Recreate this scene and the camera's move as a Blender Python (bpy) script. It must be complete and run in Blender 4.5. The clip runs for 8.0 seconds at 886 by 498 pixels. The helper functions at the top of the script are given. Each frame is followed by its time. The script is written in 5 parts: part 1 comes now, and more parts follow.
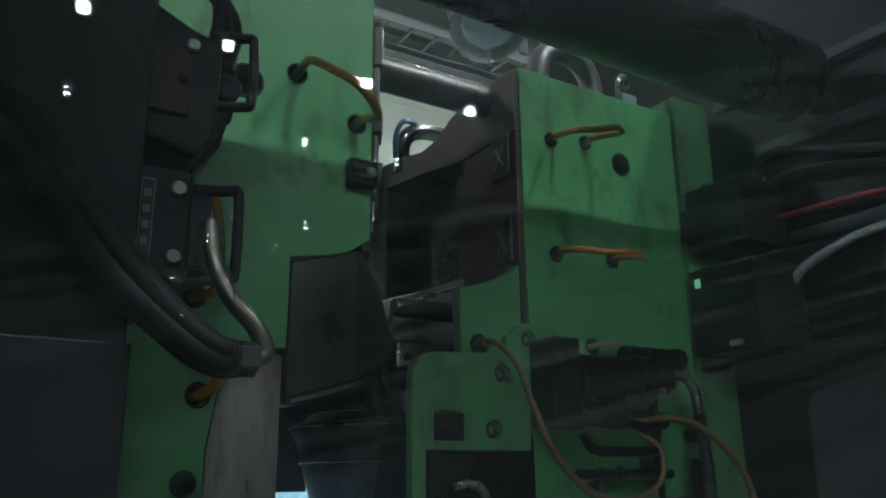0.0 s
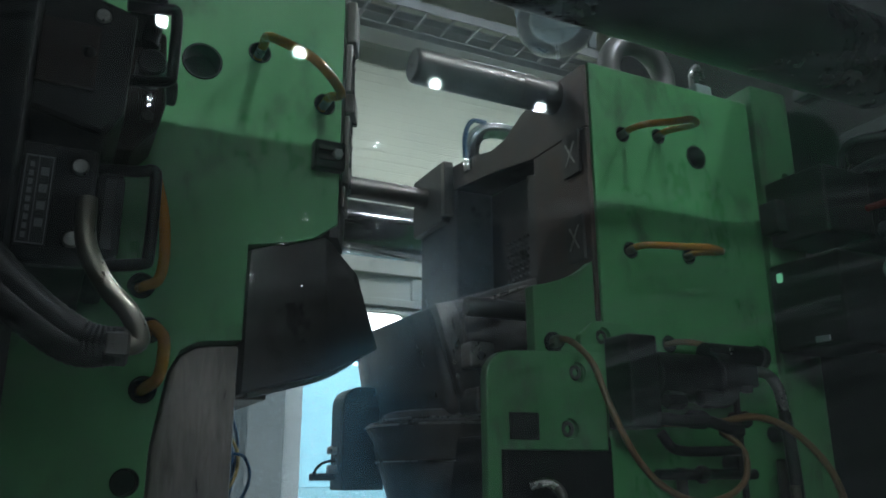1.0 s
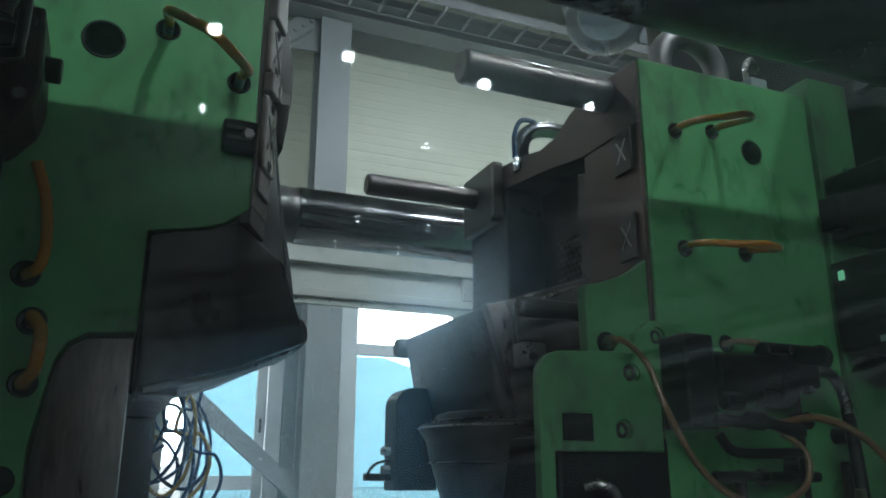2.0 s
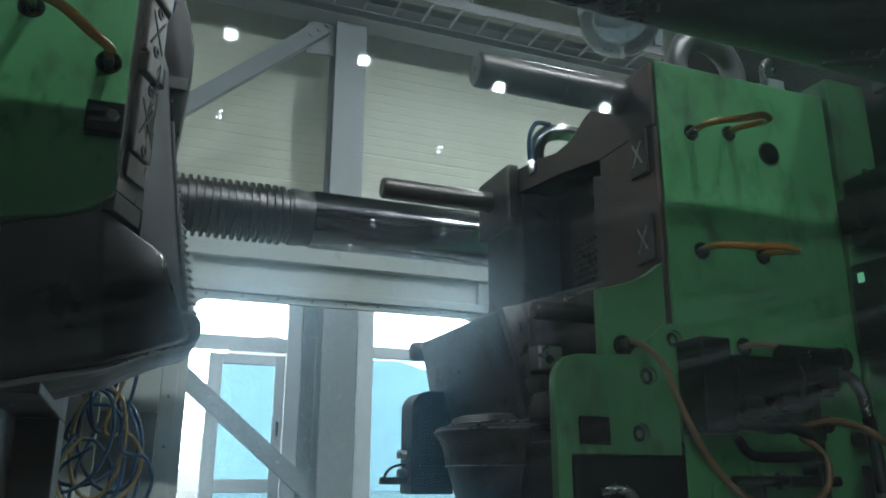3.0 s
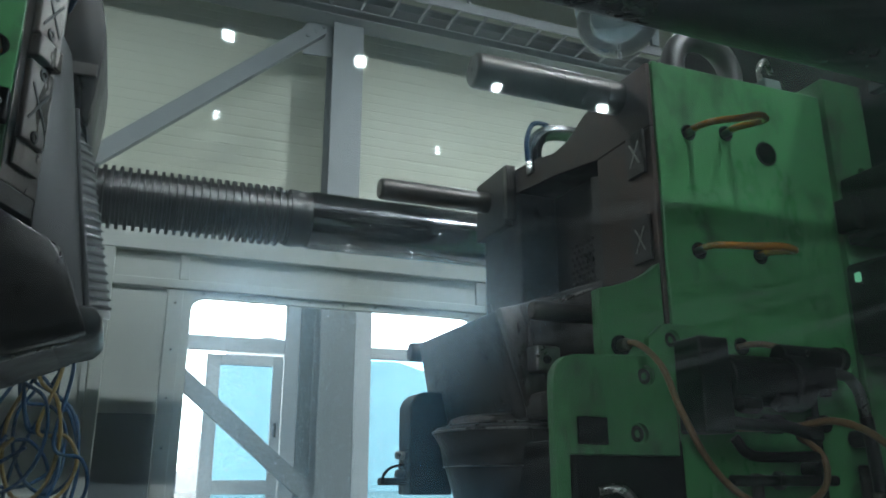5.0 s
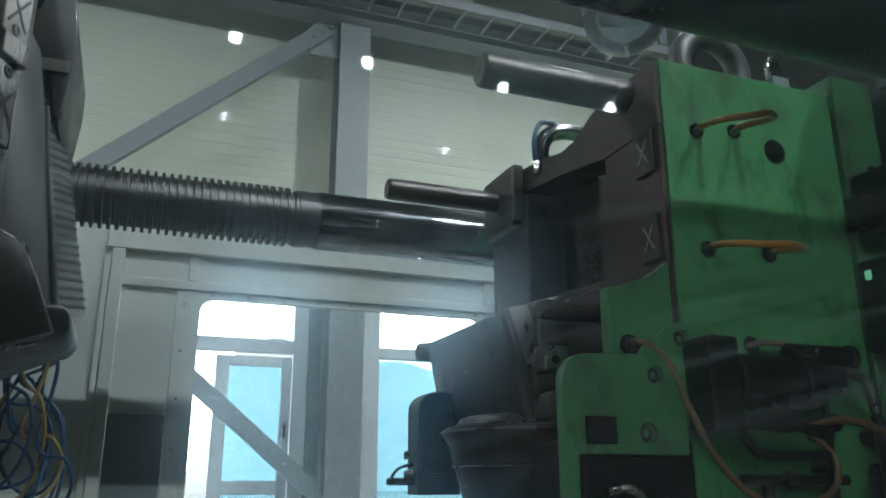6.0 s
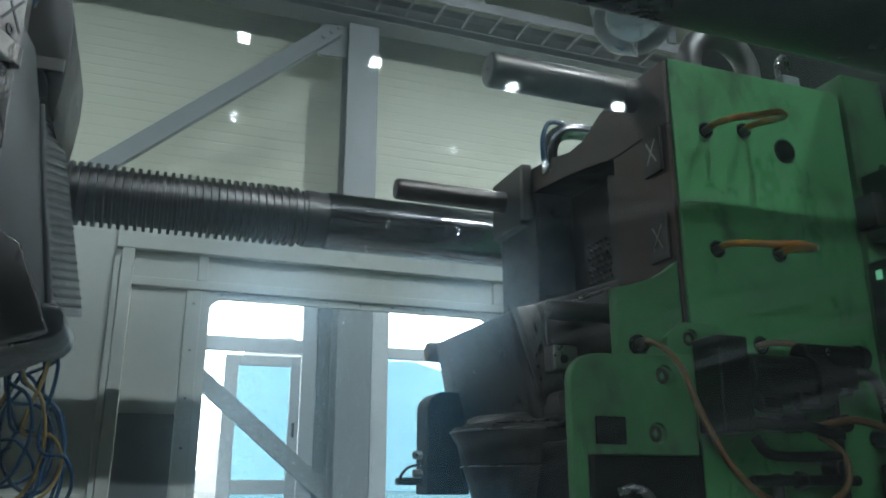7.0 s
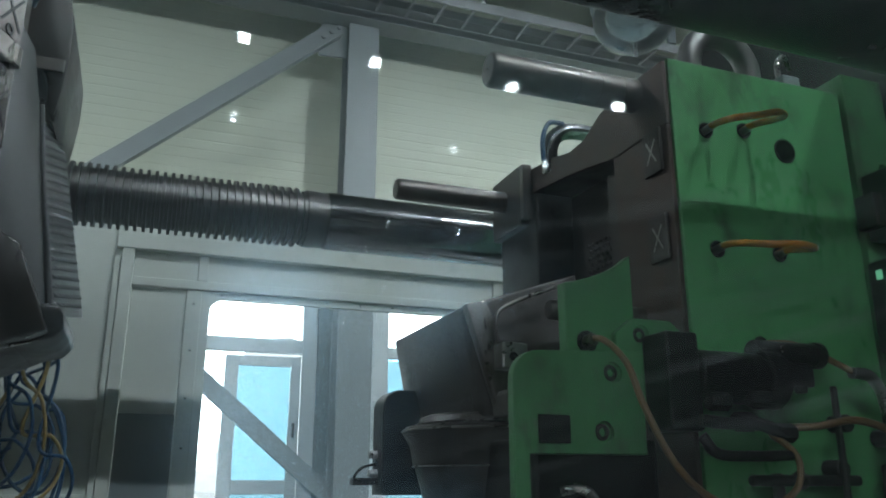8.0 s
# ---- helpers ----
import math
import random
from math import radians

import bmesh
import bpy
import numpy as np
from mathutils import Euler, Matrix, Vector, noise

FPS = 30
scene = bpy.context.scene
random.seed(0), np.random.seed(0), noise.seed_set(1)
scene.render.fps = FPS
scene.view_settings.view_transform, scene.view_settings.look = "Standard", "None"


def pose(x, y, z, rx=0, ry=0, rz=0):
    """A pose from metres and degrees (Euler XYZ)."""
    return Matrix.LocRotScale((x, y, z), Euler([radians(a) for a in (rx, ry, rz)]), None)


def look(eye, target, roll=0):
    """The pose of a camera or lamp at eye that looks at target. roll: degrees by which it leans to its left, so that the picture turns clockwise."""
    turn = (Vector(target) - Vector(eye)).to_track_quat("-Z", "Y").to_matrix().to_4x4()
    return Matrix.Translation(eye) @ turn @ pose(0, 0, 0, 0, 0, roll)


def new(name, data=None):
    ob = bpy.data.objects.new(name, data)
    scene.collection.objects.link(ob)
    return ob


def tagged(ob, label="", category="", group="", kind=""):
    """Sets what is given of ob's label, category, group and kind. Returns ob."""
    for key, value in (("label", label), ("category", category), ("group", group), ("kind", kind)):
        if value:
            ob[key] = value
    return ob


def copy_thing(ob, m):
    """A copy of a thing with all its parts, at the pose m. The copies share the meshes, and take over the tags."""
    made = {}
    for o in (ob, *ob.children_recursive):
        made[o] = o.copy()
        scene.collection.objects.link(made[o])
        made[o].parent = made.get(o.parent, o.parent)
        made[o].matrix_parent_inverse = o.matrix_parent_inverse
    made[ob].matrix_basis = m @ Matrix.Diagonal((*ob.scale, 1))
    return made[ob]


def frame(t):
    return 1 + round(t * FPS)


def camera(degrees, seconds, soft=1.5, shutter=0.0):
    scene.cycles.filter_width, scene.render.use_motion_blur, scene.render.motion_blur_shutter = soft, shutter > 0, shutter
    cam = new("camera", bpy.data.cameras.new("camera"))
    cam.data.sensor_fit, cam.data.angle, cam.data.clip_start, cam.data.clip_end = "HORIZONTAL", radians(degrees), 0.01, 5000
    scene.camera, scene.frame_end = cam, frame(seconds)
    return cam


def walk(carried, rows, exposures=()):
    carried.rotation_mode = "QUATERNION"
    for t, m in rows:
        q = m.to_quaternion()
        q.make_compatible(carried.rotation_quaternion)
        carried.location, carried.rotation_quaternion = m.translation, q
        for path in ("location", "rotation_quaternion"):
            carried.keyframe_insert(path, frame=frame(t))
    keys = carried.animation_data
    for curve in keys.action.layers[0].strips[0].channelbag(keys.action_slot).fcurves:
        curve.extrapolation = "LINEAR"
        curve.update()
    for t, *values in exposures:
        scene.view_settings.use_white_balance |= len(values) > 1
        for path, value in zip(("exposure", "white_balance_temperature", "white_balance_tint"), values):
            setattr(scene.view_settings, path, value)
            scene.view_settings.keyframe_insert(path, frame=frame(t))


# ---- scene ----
cam = camera(58.3, 8.0, soft=1.7)
PATH = [(0.0, -31.64, 16.12, 0.68), (0.5, -28.97, 16.08, 0.46), (1.0, -26.37, 16.10, 0.32), (1.5, -24.27, 16.12, 0.09),
        (2.0, -22.68, 16.16, -0.02), (3.5, -21.50, 16.45, -0.14), (4.0, -21.65, 16.45, -0.05), (4.5, -21.77, 16.44, -0.01),
        (6.0, -21.05, 16.44, 0.16), (6.5, -20.65, 16.43, 0.11), (7.0, -20.45, 16.43, 0.02), (7.5, -20.39, 16.44, 0.01),
        (8.0, -20.44, 16.44, 0.04)]
walk(cam, [(t, pose(0, 0, 1.4, 90 + p, r, y)) for t, y, p, r in PATH], exposures=[(0.0, 0.57), (8.0, 0.57)])

# ---------------------------------------------------------------- light
world = bpy.data.worlds.new("sky")
scene.world = world
world.use_nodes = True
wn = world.node_tree.nodes
sky = wn.new("ShaderNodeTexSky")
sky.sky_type, sky.sun_disc = "NISHITA", False
sky.sun_elevation, sky.sun_rotation = radians(50), radians(205)
wn["Background"].inputs["Strength"].default_value = 0.15
world.node_tree.links.new(sky.outputs[0], wn["Background"].inputs["Color"])
sun = new("sun", bpy.data.lights.new("sun", "SUN"))
sun.data.energy, sun.data.angle, sun.data.color = 3.0, radians(0.5), (1.0, 0.96, 0.9)
sun.matrix_world = look((-14, -30, 40), (0, 0, 0))
LAMP_POWER = 130.0
SMALL_POWER = 60.0
NEAR_POWER = 2000.0
SIDE_FILL_POWER = 900.0
WALL_FILL_POWER = 1600.0
DAYLIGHT = 6.0

# ---------------------------------------------------------------- materials
def mat(name, base, rough=0.5, metal=0.0, vary=0.15, scale=6.0, grain=60.0, bump=0.0, dirt=None, dirt_amount=0.0, stretch=(1, 1, 1), coat=0.0, gloss_vary=0.12):
    m = bpy.data.materials.new(name)
    m.use_nodes = True
    n, l = m.node_tree.nodes, m.node_tree.links
    b = n["Principled BSDF"]
    b.inputs["Metallic"].default_value = metal
    b.inputs["Coat Weight"].default_value = coat
    b.inputs["Coat Roughness"].default_value = 0.25
    tc, mp = n.new("ShaderNodeTexCoord"), n.new("ShaderNodeMapping")
    mp.inputs["Scale"].default_value = stretch
    l.new(tc.outputs["Object"], mp.inputs["Vector"])
    big, fine = n.new("ShaderNodeTexNoise"), n.new("ShaderNodeTexNoise")
    for t, sc, de in ((big, scale, 5.0), (fine, grain, 3.0)):
        t.inputs["Scale"].default_value, t.inputs["Detail"].default_value = sc, de
        l.new(mp.outputs[0], t.inputs["Vector"])
    mixn = n.new("ShaderNodeMath")
    mixn.operation = "MULTIPLY_ADD"
    mixn.inputs[1].default_value = 0.35
    l.new(fine.outputs["Fac"], mixn.inputs[0])
    half = n.new("ShaderNodeMath")
    half.operation = "MULTIPLY"
    half.inputs[1].default_value = 0.65
    l.new(big.outputs["Fac"], half.inputs[0])
    l.new(half.outputs[0], mixn.inputs[2])
    ramp = n.new("ShaderNodeValToRGB")
    ramp.color_ramp.elements[0].position, ramp.color_ramp.elements[1].position = 0.3, 0.7
    ramp.color_ramp.elements[0].color = (*[c * (1 - vary) for c in base], 1)
    ramp.color_ramp.elements[1].color = (*[min(1, c * (1 + vary)) for c in base], 1)
    l.new(mixn.outputs[0], ramp.inputs[0])
    colour = ramp.outputs[0]
    if dirt:
        spot = n.new("ShaderNodeTexNoise")
        spot.inputs["Scale"].default_value, spot.inputs["Detail"].default_value, spot.inputs["Roughness"].default_value = scale * 1.7, 9.0, 0.72
        shift = n.new("ShaderNodeMapping")
        shift.inputs["Location"].default_value = (7.3, 2.1, 4.4)
        l.new(mp.outputs[0], shift.inputs["Vector"])
        l.new(shift.outputs[0], spot.inputs["Vector"])
        sr = n.new("ShaderNodeValToRGB")
        sr.color_ramp.elements[0].position, sr.color_ramp.elements[1].position = 0.62 - 0.25 * dirt_amount, 0.74 - 0.2 * dirt_amount
        l.new(spot.outputs["Fac"], sr.inputs[0])
        mx = n.new("ShaderNodeMix")
        mx.data_type = "RGBA"
        mx.inputs["B"].default_value = (*dirt, 1)
        l.new(sr.outputs[0], mx.inputs["Factor"])
        l.new(colour, mx.inputs["A"])
        colour = mx.outputs["Result"]
    l.new(colour, b.inputs["Base Color"])
    rr = n.new("ShaderNodeMapRange")
    rr.inputs["To Min"].default_value, rr.inputs["To Max"].default_value = max(0.03, rough - gloss_vary), min(1, rough + gloss_vary)
    rr.inputs["From Min"].default_value, rr.inputs["From Max"].default_value = 0.3, 0.7
    l.new(mixn.outputs[0], rr.inputs["Value"])
    l.new(rr.outputs[0], b.inputs["Roughness"])
    if bump:
        bp = n.new("ShaderNodeBump")
        bp.inputs["Strength"].default_value, bp.inputs["Distance"].default_value = bump, 0.002
        l.new(mixn.outputs[0], bp.inputs["Height"])
        l.new(bp.outputs[0], b.inputs["Normal"])
    return m


def glow(name, colour, strength):
    m = bpy.data.materials.new(name)
    m.use_nodes = True
    n, l = m.node_tree.nodes, m.node_tree.links
    n.remove(n["Principled BSDF"])
    e = n.new("ShaderNodeEmission")
    e.inputs["Color"].default_value, e.inputs["Strength"].default_value = (*colour, 1), strength
    l.new(e.outputs[0], n["Material Output"].inputs["Surface"])
    return m


def pane_glass(name, tint, dust, streak, tilt=0.0, gloss=1.45, spread=(0.35, 0.75), peak=2.2, low=0.35, side=None, haze=0.0):
    """Flat glass: clear, a Fresnel mirror on top, and a thin film of dust and wiping streaks."""
    m = bpy.data.materials.new(name)
    m.use_nodes = True
    n, l = m.node_tree.nodes, m.node_tree.links
    n.remove(n["Principled BSDF"])
    clear, mirror, film = n.new("ShaderNodeBsdfTransparent"), n.new("ShaderNodeBsdfGlossy"), n.new("ShaderNodeBsdfDiffuse")
    clear.inputs["Color"].default_value = (*tint, 1)
    mirror.inputs["Roughness"].default_value = 0.0
    film.inputs["Color"].default_value = (0.70, 0.77, 0.77, 1)
    fr = n.new("ShaderNodeFresnel")
    fr.inputs["IOR"].default_value = gloss
    tc, mp, ns = n.new("ShaderNodeTexCoord"), n.new("ShaderNodeMapping"), n.new("ShaderNodeTexNoise")
    mp.vector_type = "TEXTURE"
    mp.inputs["Rotation"].default_value = (0, radians(-tilt), 0)
    mp.inputs["Scale"].default_value = [1 / k for k in streak]
    l.new(tc.outputs["Object"], mp.inputs["Vector"])
    l.new(mp.outputs[0], ns.inputs["Vector"])
    ns.inputs["Scale"].default_value, ns.inputs["Detail"].default_value, ns.inputs["Roughness"].default_value = 6.0, 6.0, 0.65
    rg = n.new("ShaderNodeMapRange")
    rg.inputs["From Min"].default_value, rg.inputs["From Max"].default_value = spread
    rg.inputs["To Min"].default_value, rg.inputs["To Max"].default_value = dust * low, dust * peak
    l.new(ns.outputs["Fac"], rg.inputs["Value"])
    a, b = n.new("ShaderNodeMixShader"), n.new("ShaderNodeMixShader")
    amount = rg.outputs[0]
    if side:  # haze graded into the film: thin at one end, thick at the other
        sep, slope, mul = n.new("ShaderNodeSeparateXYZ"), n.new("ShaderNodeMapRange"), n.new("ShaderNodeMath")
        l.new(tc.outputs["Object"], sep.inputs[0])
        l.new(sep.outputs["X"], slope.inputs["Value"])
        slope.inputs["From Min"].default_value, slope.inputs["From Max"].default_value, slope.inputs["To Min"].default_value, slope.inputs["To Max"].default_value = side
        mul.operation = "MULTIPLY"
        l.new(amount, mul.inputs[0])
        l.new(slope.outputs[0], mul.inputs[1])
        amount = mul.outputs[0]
    see = clear.outputs[0]
    if haze:  # a blue-tinted blur spreads a little of the light, adding glare round bright panes
        blur, veil = n.new("ShaderNodeBsdfRefraction"), n.new("ShaderNodeMixShader")
        blur.inputs["Color"].default_value = (0.55, 0.80, 1.0, 1)
        blur.inputs["Roughness"].default_value, blur.inputs["IOR"].default_value = 0.56, 1.16
        veil.inputs[0].default_value = haze
        l.new(clear.outputs[0], veil.inputs[1])
        l.new(blur.outputs[0], veil.inputs[2])
        see = veil.outputs[0]
    l.new(amount, a.inputs[0])
    l.new(see, a.inputs[1])
    through_film, both = n.new("ShaderNodeBsdfTranslucent"), n.new("ShaderNodeMixShader")
    through_film.inputs["Color"].default_value = (0.66, 0.82, 0.95, 1)
    both.inputs[0].default_value = 0.5
    l.new(film.outputs[0], both.inputs[1])
    l.new(through_film.outputs[0], both.inputs[2])
    l.new(both.outputs[0], a.inputs[2])
    l.new(fr.outputs[0], b.inputs[0])
    l.new(a.outputs[0], b.inputs[1])
    l.new(mirror.outputs[0], b.inputs[2])
    l.new(b.outputs[0], n["Material Output"].inputs["Surface"])
    return m


GREEN = mat("green_machine_paint", (0.084, 0.305, 0.116), 0.34, 0, 0.2, 3.5, 45, 0.3, (0.040, 0.095, 0.045), 0.36, stretch=(1, 1, 0.6), coat=0.25)
GREEN_OLD = mat("worn_green_paint", (0.070, 0.225, 0.092), 0.4, 0, 0.25, 5.0, 60, 0.3, (0.05, 0.07, 0.045), 0.42, stretch=(1, 1, 0.5), coat=0.15)
STEEL = mat("oiled_dark_steel", (0.060, 0.055, 0.052), 0.42, 0.35, 0.5, 9.0, 55, 0.6, (0.030, 0.024, 0.021), 0.45, gloss_vary=0.22)
STEEL_RUST = mat("browned_mould_steel", (0.066, 0.047, 0.040), 0.42, 0.4, 0.4, 7.0, 60, 0.5, (0.085, 0.05, 0.038), 0.5, gloss_vary=0.18)
STEEL_BRIGHT = mat("ground_steel", (0.33, 0.32, 0.31), 0.3, 1.0, 0.15, 9.0, 120, 0.15, (0.20, 0.18, 0.17), 0.2)
STEEL_WORN = mat("scraped_grey_steel", (0.17, 0.155, 0.145), 0.36, 0.9, 0.35, 12.0, 60, 0.5, (0.11, 0.09, 0.08), 0.4, stretch=(1, 1, 0.4), gloss_vary=0.2)
CHROME = mat("chromed_tie_bar", (0.24, 0.245, 0.25), 0.14, 1.0, 0.08, 8.0, 60, 0.05, (0.15, 0.145, 0.14), 0.08)
THREAD = mat("greased_thread_steel", (0.13, 0.127, 0.123), 0.40, 1.0, 0.1, 10.0, 60)
TIE_DARK = mat("dark_polished_bar", (0.10, 0.105, 0.105), 0.30, 1.0, 0.25, 5.0, 40, 0.15)
PIN = mat("hardened_guide_pin", (0.15, 0.135, 0.125), 0.40, 1.0, 0.15, 6.0, 90, 0.1, (0.12, 0.10, 0.09), 0.12, stretch=(4, 1, 1))
CAST = mat("cast_lifting_eye", (0.17, 0.165, 0.16), 0.45, 0.7, 0.3, 12.0, 120, 0.5)
BLACK = mat("black_hydraulic_paint", (0.009, 0.009, 0.010), 0.42, 0, 0.3, 9.0, 70, 0.3, (0.03, 0.026, 0.024), 0.15)
BROWN = mat("dark_brown_cover", (0.030, 0.017, 0.015), 0.45, 0, 0.3, 6.0, 60, 0.2)
FOOT = mat("scraped_bare_steel", (0.25, 0.22, 0.20), 0.40, 0.5, 0.5, 9.0, 50, 0.8, (0.15, 0.13, 0.115), 0.55, stretch=(2.5, 1, 0.5), gloss_vary=0.18)
BLACK_PLATEN = mat("dark_platen_paint", (0.007, 0.009, 0.010), 0.5, 0, 0.3, 5.0, 60, 0.3)
RUBBER = mat("black_rubber_hose", (0.007, 0.007, 0.007), 0.55, 0, 0.3, 20.0, 200, 0.4)
AMBER = mat("amber_polyurethane_hose", (0.46, 0.20, 0.03), 0.22, 0, 0.12, 15.0, 90, 0.05, coat=0.3)
AMBER_OLD = mat("dulled_amber_hose", (0.16, 0.095, 0.045), 0.32, 0, 0.2, 15.0, 90, 0.05, coat=0.2)
AMBER.node_tree.nodes["Principled BSDF"].inputs["Subsurface Weight"].default_value = 0.3
AMBER.node_tree.nodes["Principled BSDF"].inputs["Subsurface Radius"].default_value = (0.01, 0.005, 0.001)
BLUE = mat("blue_air_hose", (0.011, 0.055, 0.125), 0.3, 0, 0.15, 15.0, 90, 0.05)
YELLOW = mat("ochre_air_hose", (0.28, 0.20, 0.07), 0.3, 0, 0.15, 15.0, 90, 0.05)
BRASS = mat("tarnished_nickel_fitting", (0.22, 0.20, 0.165), 0.32, 1.0, 0.12, 20.0, 120, 0.1)
PLASTIC = mat("grey_moulded_plastic", (0.034, 0.036, 0.037), 0.38, 0, 0.08, 8.0, 200, 0.15)
CREAM = mat("cream_guard_paint", (0.62, 0.65, 0.60), 0.45, 0, 0.05, 3.0, 50, 0.1, (0.42, 0.43, 0.39), 0.05)
SIDING = mat("cream_sandwich_panel", (0.63, 0.655, 0.54), 0.5, 0, 0.05, 1.2, 30, 0.08, (0.5, 0.52, 0.45), 0.05, stretch=(0.3, 1, 1))
BEAM = mat("grey_steel_paint", (0.27, 0.29, 0.30), 0.5, 0, 0.08, 3.0, 40, 0.1)
# Beam grey with the girder's shade darkened into it.
GIRDER = mat("shaded_girder_paint", (0.24, 0.25, 0.255), 0.55, 0, 0.12, 3.0, 40, 0.1)
TRAY = mat("grey_tray_steel", (0.38, 0.385, 0.395), 0.5, 0.3, 0.15, 8.0, 60, 0.1)
GALV = mat("galvanised_steel", (0.42, 0.44, 0.45), 0.45, 0.5, 0.15, 8.0, 60, 0.1)
WHITE_PVC = mat("white_window_frame", (0.75, 0.77, 0.78), 0.4, 0, 0.04, 3.0, 40)
CONCRETE = mat("hall_concrete_floor", (0.26, 0.26, 0.25), 0.55, 0, 0.2, 1.5, 40, 0.3)
HALL = mat("dim_hall_wall", (0.34, 0.355, 0.34), 0.7, 0, 0.1, 0.6, 20)
GREY_CABINET = mat("grey_cabinet_paint", (0.20, 0.23, 0.24), 0.4, 0, 0.1, 5.0, 60, 0.1)
PLATE = mat("printed_label_plate", (0.03, 0.03, 0.032), 0.35, 0, 0.1, 8.0, 60)
PRINT = mat("pale_print", (0.20, 0.20, 0.21), 0.5, 0, 0.05, 8.0, 60)
RED = mat("red_cable", (0.28, 0.02, 0.03), 0.45, 0, 0.1, 8.0, 60)
ASPHALT = mat("yard_ground", (0.22, 0.22, 0.21), 0.8, 0, 0.2, 0.5, 10)
DARK_GREY = mat("dark_grey_machine_paint", (0.055, 0.064, 0.068), 0.42, 0, 0.2, 6.0, 60, 0.1)
for dull, level in ((RUBBER, 0.15), (BLACK, 0.25), (BLACK_PLATEN, 0.2), (BROWN, 0.25), (DARK_GREY, 0.3)):
    dull.node_tree.nodes["Principled BSDF"].inputs["Specular IOR Level"].default_value = level
LAMP = glow("led_panel", (0.885, 1.0, 1.085), LAMP_POWER)
SMALL_LAMP = glow("far_led_panel", (0.885, 1.0, 1.085), SMALL_POWER)
NEAR_LAMP = glow("bright_led_panel", (0.885, 1.0, 1.085), NEAR_POWER)
SIDE_FILL = glow("side_fill_panel", (0.885, 1.0, 1.085), SIDE_FILL_POWER)
WALL_FILL = glow("rear_fill_panel", (0.885, 1.0, 1.085), WALL_FILL_POWER)
GREEN_LED = glow("green_indicator", (0.3, 1.0, 0.6), 0.28)
# Film thickens to the right, which puts haze over that side of the view.
FRONT_GLASS = pane_glass("scuffed_hazed_glass", (0.95, 0.97, 0.96), 0.018, (0.6, 1.0, 34.0), 15.0, spread=(0.49, 0.73), peak=3.7, low=0.45, side=(-0.05, 0.30, 0.35, 0.95))
CLEAR = pane_glass("clear_plastic_dome", (0.86, 0.92, 0.92), 0.22, (1.0, 1.0, 1.0), gloss=1.5, spread=(0.3, 0.8), peak=1.6, low=0.8)
GLASS_BACK = bpy.data.materials.new("glass_rear_side")
GLASS_BACK.use_nodes = True
GLASS_BACK.node_tree.nodes.remove(GLASS_BACK.node_tree.nodes["Principled BSDF"])
GLASS_BACK.node_tree.links.new(GLASS_BACK.node_tree.nodes.new("ShaderNodeBsdfTransparent").outputs[0], GLASS_BACK.node_tree.nodes["Material Output"].inputs["Surface"])
# Streaked like the first pane, plus the added blue glare blur.
HAZED_GLASS = pane_glass("scratched_hazed_glass", (0.95, 0.97, 0.96), 0.018, (0.6, 1.0, 34.0), 15.0, spread=(0.49, 0.73), peak=3.7, low=0.45, side=(-0.05, 0.30, 0.35, 0.95), haze=0.085)
FAR_GLASS = pane_glass("spattered_guard_glass", (0.93, 0.97, 0.98), 0.06, (26.0, 1.0, 15.0), 0.0, spread=(0.56, 0.65), peak=15.0, low=1.2)
BLUE_GLASS = pane_glass("blue_tinted_glass", (0.42, 0.82, 0.98), 0.01, (1.0, 1.0, 1.0))

# ---------------------------------------------------------------- mesh helpers
def part(name, bm, material, parent=None, label="", smooth=False):
    bmesh.ops.recalc_face_normals(bm, faces=bm.faces)
    me = bpy.data.meshes.new(name)
    bm.to_mesh(me)
    bm.free()
    if smooth:
        for p in me.polygons:
            p.use_smooth = True
        me.set_sharp_from_angle(angle=radians(38))
    me.materials.append(material)
    ob = new(name, me)
    if parent:
        ob.parent = parent
    if label:
        tagged(ob, label)
    return ob


def thing(name, label, category, kind="", group="", at=(0, 0, 0)):
    ob = new(name)
    ob.location = at
    ob.empty_display_size = 0.05
    return tagged(ob, label, category, group, kind)


def box(x0, x1, y0, y1, z0, z1, bevel=0.004, bm=None, m=None):
    out = bm or bmesh.new()
    b = bmesh.new()
    bmesh.ops.create_cube(b, size=1.0)
    bmesh.ops.transform(b, matrix=Matrix.Translation(((x0 + x1) / 2, (y0 + y1) / 2, (z0 + z1) / 2)) @ Matrix.Diagonal((x1 - x0, y1 - y0, z1 - z0, 1)), verts=b.verts)
    if bevel:
        bmesh.ops.bevel(b, geom=b.edges[:], offset=min(bevel, 0.3 * min(x1 - x0, y1 - y0, z1 - z0)), segments=2, affect="EDGES", profile=0.5)
    return join(out, b, m)


def join(out, b, m=None):
    if m:
        bmesh.ops.transform(b, matrix=m, verts=b.verts)
    idx = {v: out.verts.new(v.co) for v in b.verts}
    for f in b.faces:
        try:
            out.faces.new([idx[v] for v in f.verts])
        except ValueError:
            pass
    b.free()
    return out


AXIS = {"x": Matrix.Rotation(radians(90), 4, "Y"), "y": Matrix.Rotation(radians(-90), 4, "X"), "z": Matrix.Identity(4)}


